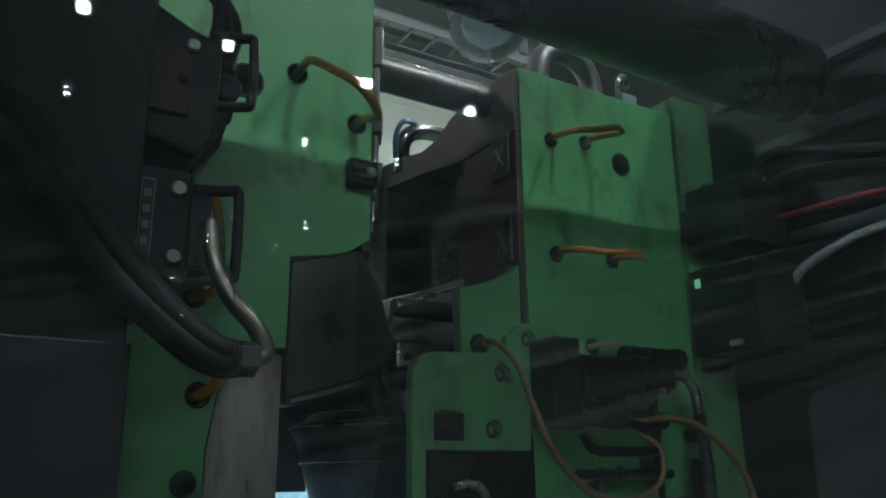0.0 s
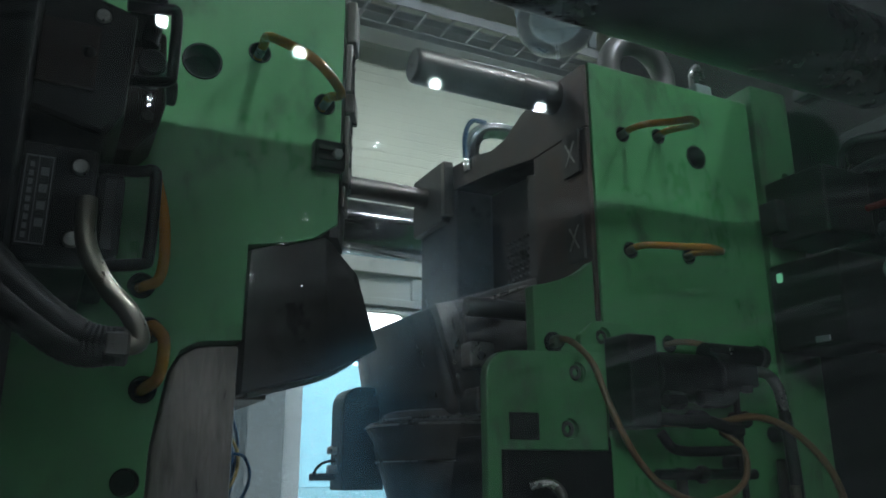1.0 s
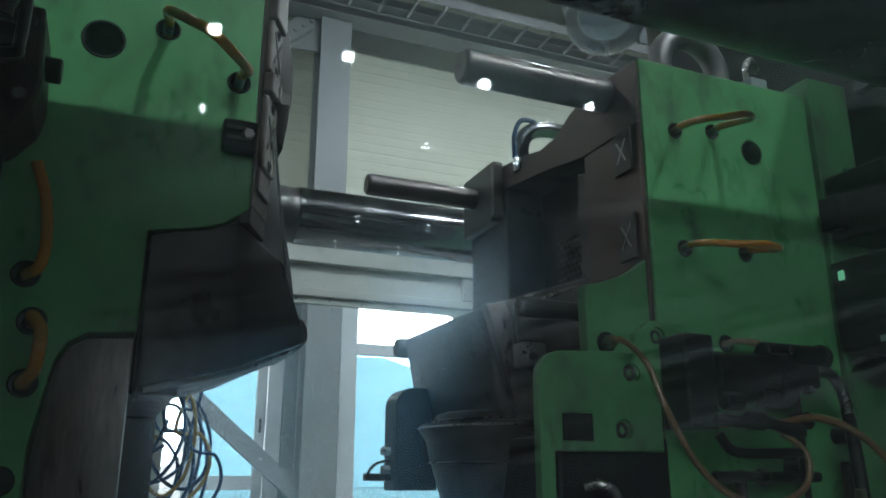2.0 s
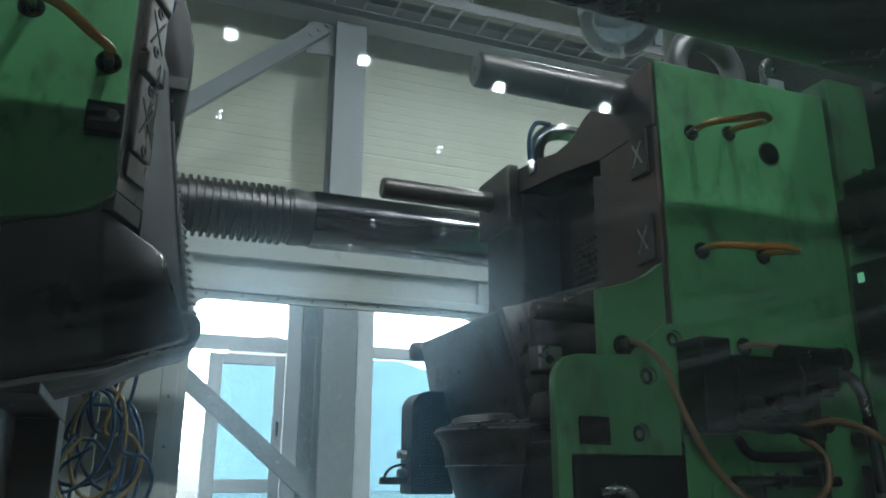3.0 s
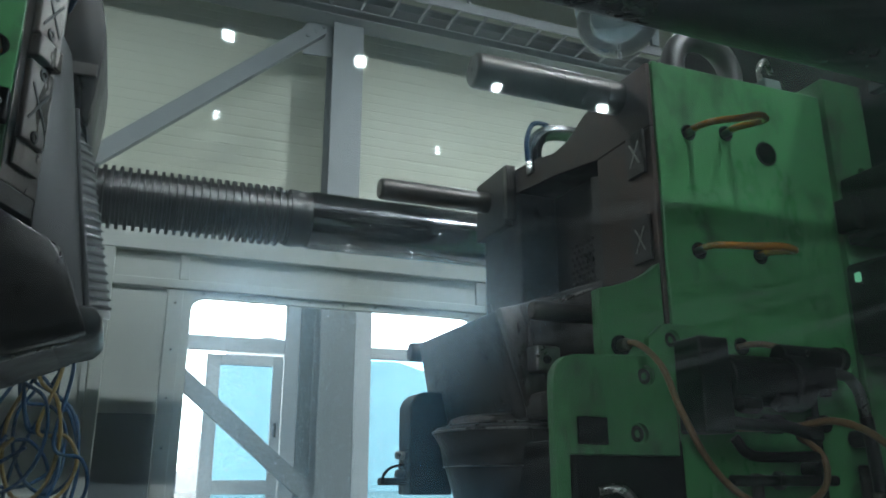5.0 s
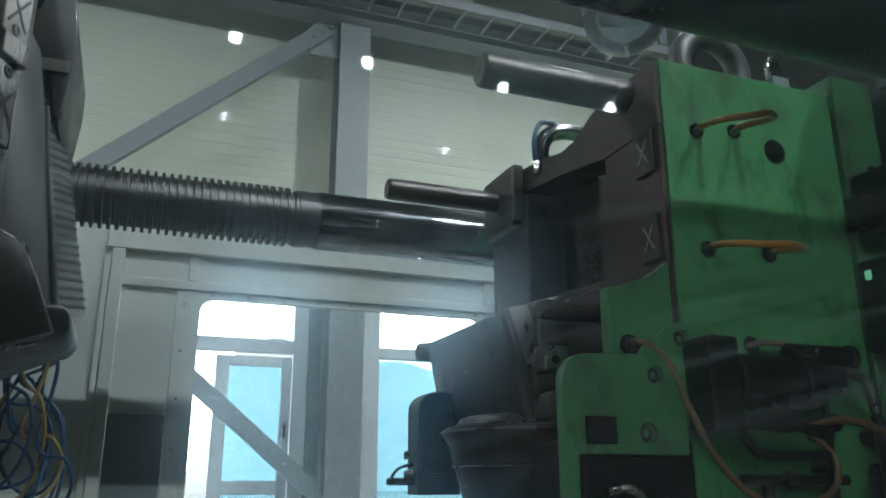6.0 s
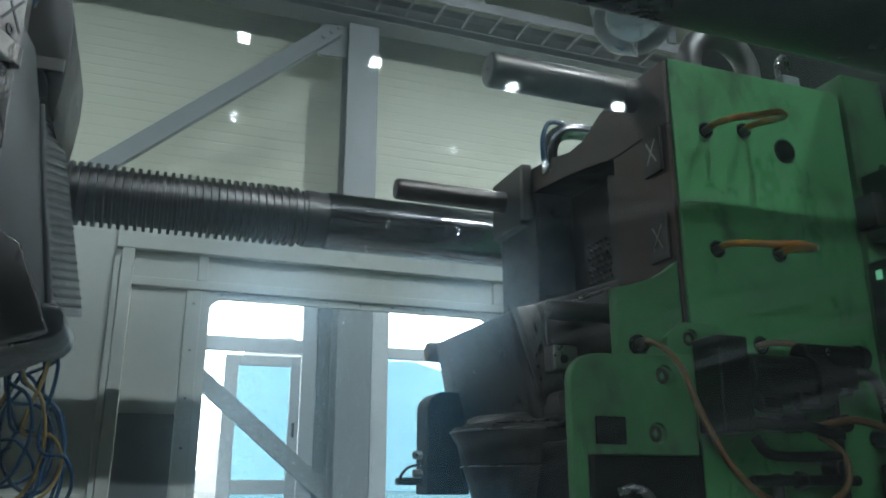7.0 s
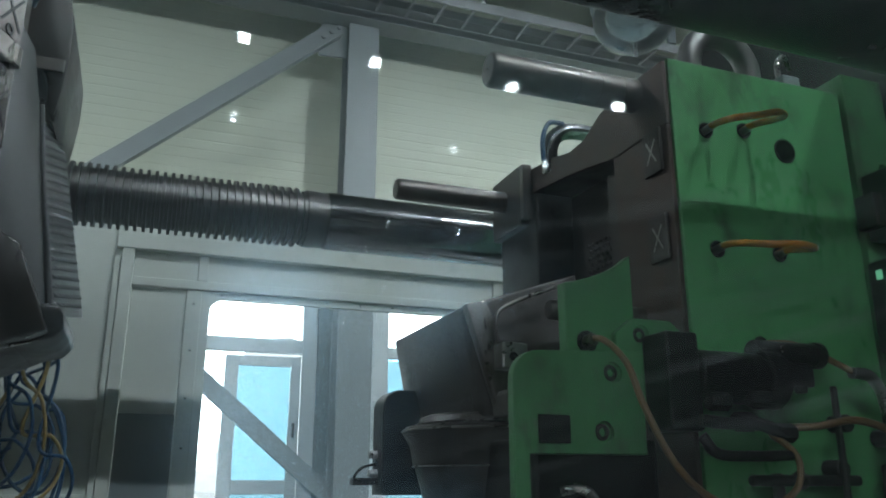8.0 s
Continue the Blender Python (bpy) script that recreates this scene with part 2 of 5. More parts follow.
def cyl(c, axis, r, length, r2=None, seg=32, bevel=0.003, bm=None):
    """A round bar that starts at c and runs along +axis ('x', 'y', 'z' or a vector)."""
    out = bm or bmesh.new()
    r2 = r if r2 is None else r2
    if isinstance(axis, str):
        rot = AXIS[axis]
    else:
        rot = Vector(axis).to_track_quat("Z", "Y").to_matrix().to_4x4()
    bv = min(bevel, 0.3 * r, 0.3 * length)
    rings = [(r - bv, 0), (r, bv), (r2, length - bv), (max(r2 - bv, 0.0005), length)]
    return join(out, lathe(rings, seg), Matrix.Translation(c) @ rot)


def lathe(rings, seg=32, closed=True):
    b = bmesh.new()
    rows = [[b.verts.new((r * math.cos(2 * math.pi * i / seg), r * math.sin(2 * math.pi * i / seg), h)) for i in range(seg)] for r, h in rings]
    for a, c in zip(rows, rows[1:]):
        for i in range(seg):
            b.faces.new((a[i], a[(i + 1) % seg], c[(i + 1) % seg], c[i]))
    if closed:
        b.faces.new(rows[0][::-1])
        b.faces.new(rows[-1])
    return b


def prism(points, y0, y1, bevel=0.004, bm=None, plane="xz"):
    """An outline in x and z (or x,y / y,z) drawn out along the third axis."""
    b = bmesh.new()
    lift = {"xz": lambda p, q: (p[0], q, p[1]), "xy": lambda p, q: (p[0], p[1], q), "yz": lambda p, q: (q, p[0], p[1])}[plane]
    f = b.faces.new([b.verts.new(lift(p, y0)) for p in points])
    ext = bmesh.ops.extrude_face_region(b, geom=[f])
    d = Vector(lift((0, 0), y1 - y0))
    bmesh.ops.translate(b, vec=d, verts=[v for v in ext["geom"] if isinstance(v, bmesh.types.BMVert)])
    bmesh.ops.recalc_face_normals(b, faces=b.faces)
    if bevel:
        bmesh.ops.bevel(b, geom=[e for e in b.edges if e.calc_face_angle(0) > 0.6], offset=bevel, segments=2, affect="EDGES", profile=0.5)
    return join(bm or bmesh.new(), b)


def spline(points, steps=8):
    """A smooth line through the points."""
    pts = [Vector(p) for p in points]
    pts = [2 * pts[0] - pts[1]] + pts + [2 * pts[-1] - pts[-2]]
    out = []
    for a, b, c, d in zip(pts, pts[1:], pts[2:], pts[3:]):
        for k in range(steps):
            t = k / steps
            out.append(0.5 * ((2 * b) + (c - a) * t + (2 * a - 5 * b + 4 * c - d) * t * t + (3 * b - a - 3 * c + d) * t ** 3))
    return out + [pts[-2]]


def tube(points, r, seg=10, steps=8, bm=None, smooth=True, rib=0.0, every=2):
    """A hose of radius r along a smooth line; rib swells every second ring."""
    line = spline(points, steps) if smooth else [Vector(p) for p in points]
    b = bm or bmesh.new()
    up, rows = Vector((0.13, 0.21, 0.97)), []
    for i, p in enumerate(line):
        t = (line[min(i + 1, len(line) - 1)] - line[max(i - 1, 0)]).normalized()
        side = t.cross(up).normalized()
        up = side.cross(t).normalized()
        rr = r * (1 + rib * (i % every == 0))
        rows.append([b.verts.new(p + rr * (math.cos(2 * math.pi * k / seg) * side + math.sin(2 * math.pi * k / seg) * up)) for k in range(seg)])
    for a, c in zip(rows, rows[1:]):
        for k in range(seg):
            b.faces.new((a[k], a[(k + 1) % seg], c[(k + 1) % seg], c[k]))
    b.faces.new(rows[0][::-1])
    b.faces.new(rows[-1])
    return b


def arc(cx, cz, r, a0, a1, n=8):
    return [(cx + r * math.cos(radians(a0 + (a1 - a0) * i / n)), cz + r * math.sin(radians(a0 + (a1 - a0) * i / n))) for i in range(n + 1)]


def plate_with_hole(outer, inner, y0, y1, bm=None):
    """A plate in x and z with one opening; both outlines have the same number of points."""
    b = bm or bmesh.new()
    n = len(outer)
    o0, o1 = [b.verts.new((x, y0, z)) for x, z in outer], [b.verts.new((x, y1, z)) for x, z in outer]
    i0, i1 = [b.verts.new((x, y0, z)) for x, z in inner], [b.verts.new((x, y1, z)) for x, z in inner]
    for k in range(n):
        j = (k + 1) % n
        for q in ((o0[k], o0[j], i0[j], i0[k]), (o1[k], i1[k], i1[j], o1[j]), (o0[k], o1[k], o1[j], o0[j]), (i0[k], i0[j], i1[j], i1[k])):
            b.faces.new(q)
    return b


def socket_screw(c, axis, r, parent, material=None):
    """A cap screw with a hexagon socket; c is the middle of its head's face, axis points out."""
    a = Vector(axis)
    rot = Matrix.Translation(c) @ a.to_track_quat("Z", "Y").to_matrix().to_4x4()
    b = lathe([(r, -r * 0.9), (r, -0.1 * r), (0.88 * r, 0.0), (0.5 * r, 0.0)], 20, closed=False)
    hexa = lathe([(0.5 * r, 0.0), (0.5 * r, -0.6 * r)], 6, closed=False)
    hexa.faces.new([v for v in hexa.verts if v.co.z < -0.3 * r])
    join(b, hexa)
    bmesh.ops.transform(b, matrix=rot, verts=b.verts)
    return part("socket_screw", b, material or STEEL, parent)


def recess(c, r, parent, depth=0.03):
    """A drilled hole, its inner shade put in as a near-black sunk cup with a chamfered lip, let into a face that looks
    towards -y.
    """
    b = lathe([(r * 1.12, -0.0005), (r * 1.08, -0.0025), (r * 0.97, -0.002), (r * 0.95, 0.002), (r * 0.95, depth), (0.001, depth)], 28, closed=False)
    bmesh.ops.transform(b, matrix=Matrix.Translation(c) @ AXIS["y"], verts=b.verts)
    return part("port", b, BLACK_PLATEN, parent, "port with a dark rubber lip and a blackened inside", True)


def drill(ob, holes):
    """Cut round holes (centre on a face looking to -y or -x, radius, depth, axis) into ob's mesh."""
    b = bmesh.new()
    for c, r, depth, axis in holes:
        d = {"y": Vector((0, 0.01, 0)), "x": Vector((0.01, 0, 0))}[axis]
        cyl(Vector(c) - d, axis, r, depth + 0.01, bevel=0.0, seg=24, bm=b)
    bmesh.ops.recalc_face_normals(b, faces=b.faces)
    me = bpy.data.meshes.new("cutter")
    b.to_mesh(me)
    b.free()
    cutter = new("cutter", me)
    mod = ob.modifiers.new("holes", "BOOLEAN")
    mod.object, mod.operation, mod.solver = cutter, "DIFFERENCE", "EXACT"
    bpy.context.view_layer.update()
    made = bpy.data.meshes.new_from_object(ob.evaluated_get(bpy.context.evaluated_depsgraph_get()))
    ob.modifiers.clear()
    ob.data = made
    bpy.data.objects.remove(cutter)
    bpy.data.meshes.remove(me)
    return ob


def pane(x0, x1, y, z0, z1, material, parent, lean=0.0, thick=0.006, name="pane"):
    """A sheet of glass whose room side mirrors; the far side and the edges are clear."""
    p = part(name, box(x0, x1, y, y + thick, z0, z1, 0), material, parent)
    p.data.materials.append(GLASS_BACK)
    for f in p.data.polygons:
        f.material_index = 0 if f.normal.y < -0.5 else 1
    if lean:
        p.matrix_basis = Matrix.Translation((0, y, z0)) @ Matrix.Rotation(radians(lean), 4, "X") @ Matrix.Translation((0, -y, -z0))
    p.visible_shadow = False
    return p


# ---------------------------------------------------------------- hall
HX0, HX1, HY0, HY1, HZ = -16.0, 22.0, -32.0, 8.0, 8.6
tagged(part("floor", box(HX0, HX1, HY0, HY1, -0.2, 0.0, 0), CONCRETE), "grey concrete floor of a factory hall", "floor", kind="structure")
tagged(part("ceiling", box(HX0, HX1, HY0, HY1 + 0.3, HZ, HZ + 0.2, 0), HALL), "dim sheet roof of a factory hall", "ceiling", kind="structure")
tagged(part("wall_west", box(HX0 - 0.2, HX0, HY0, HY1, 0, HZ, 0), HALL), "plain grey hall wall", "wall", kind="structure")
tagged(part("wall_east", box(HX1, HX1 + 0.2, HY0, HY1, 0, HZ, 0), HALL), "plain grey hall wall", "wall", kind="structure")
tagged(part("wall_south", box(HX0, HX1, HY0 - 0.2, HY0, 0, HZ, 0), HALL), "plain grey hall wall", "wall", kind="structure")
tagged(part("ground", box(-200, 200, HY1 + 0.3, 400, -0.25, -0.05, 0), ASPHALT), "pale yard ground outside the hall", "ground", kind="structure")


def outer_wall():
    """The sandwich-panel wall behind the machine, with a glazed bay: window band, door and side lights."""
    x0, x1, top = 0.30, 4.4, 3.62
    w = thing("wall_north", "cream sandwich-panel hall wall with fine horizontal ribs", "wall", "structure")
    b = bmesh.new()
    for a, c, lo, hi in ((HX0, x0, 0, HZ), (x1, HX1, 0, HZ), (x0, x1, top, HZ)):
        box(a, c, HY1, HY1 + 0.2, lo, hi, 0, b)
    part("wall_core", b, SIDING, w)
    # ribs: shallow steps, nine to a panel
    z, k = 0.02, 0
    while z < 8.4:
        h = 0.108
        xe = 12.0 if z > top else x0 - 0.02
        r = part("panel_rib", prism([(0, z), (-0.0035, z + 0.004), (-0.0035, z + h - 0.012), (0, z + h - 0.004)], -6.0, xe, 0, plane="yz"), SIDING, w)
        r.location.y = HY1
        z += 0.108 if k % 9 != 8 else 0.122
        k += 1
    g = thing("window_1", "white-framed glazed bay with blue-tinted lower panes", "window", "structure")
    for name, a, c, lo, hi in (("window_frame", x0, x0 + 0.07, 0, top), ("window_frame", 1.47, 1.62, 0, top), ("window_frame", 2.20, 2.38, 0, top),
                               ("window_frame", x1 - 0.07, x1, 0, top), ("transom", x0 + 0.07, 1.47, 2.66, 2.80), ("transom", 2.38, x1 - 0.07, 2.66, 2.78), ("head", x0 + 0.07, x1 - 0.07, top - 0.06, top)):
        part(name, box(a, c, HY1 + 0.03, HY1 + 0.12, lo, hi, 0.008), WHITE_PVC, g)
    part("pier", box(1.622, 2.198, HY1 + 0.02, HY1 + 0.14, 0.0, top - 0.062, 0.004), GREY_CABINET, g)
    for a, c, lo, hi, m in ((2.38, x1 - 0.07, 0.0, 2.66, BLUE_GLASS),):
        pane(a, c, HY1 + 0.07, lo, hi, m, g)
    d = thing("door_1", "white glazed door with a blue-tinted pane", "door", "structure")
    fx0, fx1, dz = 0.72, 1.46, 2.62
    for name, a, c, lo, hi in (("door_stile", fx0, fx0 + 0.13, 0.02, dz), ("door_stile", fx1 - 0.1, fx1, 0.02, dz), ("door_rail", fx0 + 0.13, fx1 - 0.1, dz - 0.1, dz),
                               ("door_rail", fx0 + 0.13, fx1 - 0.1, 1.30, 1.43), ("door_rail", fx0 + 0.13, fx1 - 0.1, 0.02, 0.25)):
        part(name, box(a, c, HY1 + 0.02, HY1 + 0.08, lo, hi, 0.008), WHITE_PVC, d)
    for lo, hi in ((0.25, 1.30), (1.43, dz - 0.1)):
        pane(fx0 + 0.13, fx1 - 0.1, HY1 + 0.045, lo, hi, BLUE_GLASS, d)
    part("door_handle", tube([(1.40, HY1 + 0.02, 1.95), (1.40, HY1 - 0.04, 1.95), (1.40, HY1 - 0.04, 1.83)], 0.012), STEEL, d)


outer_wall()


def far_view():
    """Bright sky and a low pale hill far outside the windows; its long flat top is added to dim the sky behind the
    tinted panes.
    """
    b = bmesh.new()
    f = [b.verts.new(v) for v in ((-120, 160, -2), (160, 160, -2), (160, 160, 120), (-120, 160, 120))]
    b.faces.new(f)
    tagged(part("backdrop", b, glow("bright_hazy_sky", (0.88, 0.96, 1.0), DAYLIGHT)), "bright hazy white sky", "sky", kind="structure")
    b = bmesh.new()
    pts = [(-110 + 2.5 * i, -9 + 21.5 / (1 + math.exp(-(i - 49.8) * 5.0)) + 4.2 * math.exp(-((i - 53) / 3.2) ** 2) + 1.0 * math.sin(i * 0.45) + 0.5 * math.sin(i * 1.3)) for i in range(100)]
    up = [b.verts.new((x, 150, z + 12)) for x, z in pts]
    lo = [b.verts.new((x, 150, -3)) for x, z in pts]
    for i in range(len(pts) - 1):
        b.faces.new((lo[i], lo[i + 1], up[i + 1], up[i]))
    # Distance haze is put into the hill's near-white colour.
    tagged(part("hill", b, mat("hazy_hill", (0.80, 0.84, 0.86), 0.9, 0, 0.2, 0.02, 0.3)), "low pale hill with an added flat ridge that dims the sky", "hill", kind="structure")


far_view()


def steel_frame():
    y = 7.45
    col = thing("column", "grey painted steel column before the panel wall", "column", "structure")
    x0, x1 = 1.70, 2.035
    part("flange", box(x0, x1, y, y + 0.02, 0, HZ, 0.003), BEAM, col)
    part("flange", box(x0, x1, y + 0.28, y + 0.30, 0, HZ, 0.003), BEAM, col)
    part("web", box((x0 + x1) / 2 - 0.008, (x0 + x1) / 2 + 0.008, y + 0.02, y + 0.28, 0, HZ, 0), BEAM, col)
    gus = part("gusset", prism([(1.40, 5.80), (1.66, 5.82), (1.70, 5.82), (1.70, 6.32), (1.52, 6.30), (1.34, 6.06)], y + 0.10, y + 0.125, 0.003), BEAM, col)
    for i in range(3):
        part("bolt", cyl((1.44 + 0.085 * i, y + 0.10, 6.02 + 0.075 * i), (0, -1, 0), 0.026, 0.03, seg=6), BEAM, gus)
    br = thing("brace_upper", "grey steel diagonal brace bolted to a column", "brace", "structure")

    def bar(a, c, w, parent):
        a, c = Vector(a), Vector(c)
        m = Matrix.Translation(a) @ (c - a).to_track_quat("X", "Z").to_matrix().to_4x4()
        L = (c - a).length
        part("brace_face", box(0, L, -0.012, 0.0, -w / 2, w / 2, 0.003, m=m), BEAM, parent)
        part("brace_lip", box(0, L, -0.10, -0.0125, -w / 2 - 0.002, -w / 2 + 0.012, 0.003, m=m), BEAM, parent)
    bar((-2.04, y + 0.10, 2.94), (1.56, y + 0.10, 6.12), 0.20, br)
    lo = thing("brace_lower", "grey steel diagonal brace outside the glazed bay", "brace", "structure")
    bar((0.1, y + 0.1, 2.62), (2.0, y + 0.1, 1.02), 0.17, lo)
    g = thing("girder", "grey steel wall girder carrying a cable tray", "girder", "structure")
    gz = 6.20
    part("girder_bottom", box(-8, 14, y - 0.14, y + 0.14, gz, gz + 0.016, 0.002), GIRDER, g)
    part("girder_web", box(-8, 14, y - 0.008, y + 0.008, gz + 0.016, gz + 0.30, 0.002), GIRDER, g)
    part("girder_top", box(-8, 14, y - 0.14, y + 0.14, gz + 0.30, gz + 0.316, 0.002), GIRDER, g)
    t = thing("cable_tray", "galvanised ladder cable tray under the roof", "cable tray", "structure")
    part("tray_side", box(-8, 14, y - 0.62, y - 0.60, gz + 0.05, gz + 0.16, 0.002), TRAY, t)
    part("tray_side", box(-8, 14, y - 0.22, y - 0.20, gz + 0.05, gz + 0.16, 0.002), TRAY, t)
    rung = box(0, 0.03, y - 0.60, y - 0.22, gz + 0.06, gz + 0.085, 0.002)
    first = part("rung", rung, TRAY, t)
    for i in range(60):
        o = first if i == 0 else first.copy()
        if i:
            scene.collection.objects.link(o)
        o.location.x = -6 + 0.33 * i
    for i in range(10):
        part("hanger", box(-5 + 2 * i, -4.96 + 2 * i, y - 0.64, y - 0.60, gz + 0.16, HZ, 0.003), TRAY, t)
    p = thing("roof_duct", "pale round air duct under the roof", "duct", "structure")
    part("duct", cyl((-8, y - 1.3, 7.35), "x", 0.20, 22, seg=24), CREAM, p, smooth=True)


steel_frame()


def lamp(x, y, z, panel, half):
    o = thing("high_bay_or_fill_lamp", "small rectangular high-bay lamp or added fill light with a glowing panel", "lamp", group="hall lamps", at=(x, y, z))
    part("housing", box(-0.16, 0.16, -0.20, 0.20, 0.012, 0.10, 0.01), GALV, o)
    part("light_panel", box(-half, half, -0.85 * half, 0.85 * half, 0.0, 0.011, 0), panel, o)
    part("cord", cyl((0, 0, 0.10), "z", 0.008, HZ - z - 0.10, seg=8), GALV, o)
    return o


for panel, half, lz, grid in ((LAMP, 0.075, 7.05, ((-9.0, (0.79, 2.61, 4.71, 6.57)),)),
                              (SMALL_LAMP, 0.045, 7.05, ((-11.5, (0.92, 4.75, 6.57)), (-16.0, (4.85, 6.60)), (-18.14, (4.89, 6.62)), (-22.3, (5.09, 6.64)), (-27.6, (6.66,)))),
                              (NEAR_LAMP, 0.07, 7.05, ((-1.9, (1.1, 3.6)),)),
                              # Unseen side fill, added to brighten the lower mould faces.
                              (SIDE_FILL, 0.07, 7.05, ((-6.0, (-2.6, -4.6, -6.6)), (-9.5, (-2.6, -4.6, -6.6)), (-13.0, (-2.9, -4.6, -6.6)))),
                              # Added lights above the view that brighten the rear wall.
                              (WALL_FILL, 0.07, 6.30, ((4.6, (-3.2, 3.4, 7.0)),))):
    first_lamp = None
    for ly, columns in grid:
        for lx in columns:
            if first_lamp is None:
                first_lamp = lamp(lx, ly, lz, panel, half)
            else:
                copy_thing(first_lamp, pose(lx, ly, lz))


def dome_lamp():
    o = thing("dome_lamp", "unlit clear plastic dome lamp hanging under the roof", "lamp", at=(DOME_X, DOME_Y, DOME_Z))
    b = lathe([(0.02, -0.20), (0.10, -0.185), (0.18, -0.14), (0.235, -0.06), (0.25, 0.03), (0.235, 0.10), (0.225, 0.10), (0.24, 0.03), (0.225, -0.055), (0.172, -0.13), (0.09, -0.175), (0.01, -0.19)], 40, closed=False)
    part("dome", b, CLEAR, o, "clear ribbed plastic dome", True)
    part("rim", lathe([(0.236, 0.10), (0.256, 0.105), (0.256, 0.125), (0.20, 0.13)], 40), GALV, o, smooth=True)
    part("nub", cyl((0, 0, -0.245), "z", 0.012, 0.05, seg=12), GALV, o)
    part("housing", cyl((0, 0, 0.13), "z", 0.12, 0.22, seg=28), GALV, o, smooth=True)
    part("bracket", box(0.24, 0.30, -0.01, 0.01, -0.10, 0.14, 0.003), GREY_CABINET, o)
    part("hanger", cyl((0, 0, 0.35), "z", 0.01, HZ - DOME_Z - 0.35, seg=8), GALV, o)


DOME_X, DOME_Y, DOME_Z = 2.59, 3.6, 4.12
dome_lamp()

# ---------------------------------------------------------------- machine guards
def far_guard():
    """The closed guard door behind the mould: cream frame and panels, one large rounded window."""
    Y = 3.5
    k = Y / 3.8
    X = lambda x: x * k
    Z = lambda z: 1.4 + (z - 1.4) * k
    g = thing("guard_door_rear", "cream sheet-metal machine guard with a large rounded window", "guard door", "structure")
    wx0, wx1, wz0, wz1 = X(0.25), X(1.685), 0.75, Z(2.235)
    ox0, ox1, oz1 = X(0.14), X(1.80), 2.198
    r = 0.06
    inner = arc(wx1 - r, wz1 - r, r, 0, 90) + arc(wx0 + r, wz1 - r, r, 90, 180) + arc(wx0 + r, wz0 + r, r, 180, 270) + arc(wx1 - r, wz0 + r, r, 270, 360)
    q = 9
    corners = [(ox1, oz1), (ox0, oz1), (ox0, 0.4), (ox1, 0.4)]
    outer = []
    for i, (cx, cz) in enumerate(corners):
        for j in range(q):
            s = (j - 4) * 0.004
            dx = {0: (0, -1), 1: (1, 0), 2: (0, 1), 3: (-1, 0)}[i] if s < 0 else {0: (-1, 0), 1: (0, -1), 2: (1, 0), 3: (0, 1)}[i]
            outer.append((cx + dx[0] * abs(s), cz + dx[1] * abs(s)))
    part("window_surround", plate_with_hole(outer, inner, Y, Y + 0.03), CREAM, g)
    pane(wx0 - 0.02, wx1 + 0.02, Y + 0.032, wz0 - 0.02, wz1 + 0.02, FAR_GLASS, g, name="window_pane")
    part("top_rail", box(X(-0.13), X(1.9), Y - 0.02, Y + 0.05, 2.200, 2.238, 0.004), CREAM, g)
    part("header_panel", box(X(-0.11), X(1.9), Y + 0.012, Y + 0.03, 2.240, 2.40, 0.002), CREAM, g)
    part("upper_rail", box(X(-0.18), X(1.9), Y - 0.03, Y + 0.05, 2.356, 2.45, 0.004), CREAM, g)
    part("post", box(X(-0.155), X(-0.10), Y - 0.03, Y + 0.04, 0.0, 2.354, 0.004), CREAM, g)
    part("post", box(X(0.185), X(0.23), Y - 0.012, Y + 0.011, 2.241, 2.354, 0.003), CREAM, g)
    part("post", box(X(1.70), X(1.76), Y - 0.012, Y + 0.011, 2.241, 2.354, 0.003), CREAM, g)
    part("side_panel", box(X(-0.098), X(0.138), Y + 0.004, Y + 0.02, 0.0, 2.196, 0.002), CREAM, g)
    part("lower_liner", box(X(-0.098), X(0.138), Y - 0.006, Y + 0.0035, 0.0, Z(1.695), 0.002), GREY_CABINET, g, "grey lower liner with a scalloped edge")
    part("frame_strip", box(X(0.142), X(0.21), Y - 0.012, Y - 0.002, 0.4, 2.196, 0.003), CREAM, g)
    first = None
    for i in range(9):
        b = part("rivet", cyl((0, 0, 0), (0, -1, 0), 0.0055, 0.004, seg=10, bevel=0.001), STEEL, g) if first is None else first.copy()
        if first is not None:
            scene.collection.objects.link(b)
        first = first or b
        b.location = (X(0.30) + i * 0.155, Y - 0.001, 2.186)
    for i in range(7):
        b = first.copy()
        scene.collection.objects.link(b)
        b.location = (X(0.176), Y - 0.0125, Z(2.2) - i * 0.2)
    # plain continuation of the guard to both sides
    n = thing("guard_panel_rear", "plain cream guard panel beside the door", "guard panel", "structure")
    part("panel", box(-1.2, X(-0.157), Y + 0.01, Y + 0.03, 0, Z(2.55), 0.003), CREAM, n)
    part("panel_fold", box(X(-0.185), X(-0.158), Y - 0.02, Y + 0.009, 0, Z(2.4), 0.003), CREAM, n)
    part("base_rail", box(-1.2, X(-0.20), Y - 0.03, Y + 0.008, 1.30, 1.36, 0.003), CREAM, n)


far_guard()


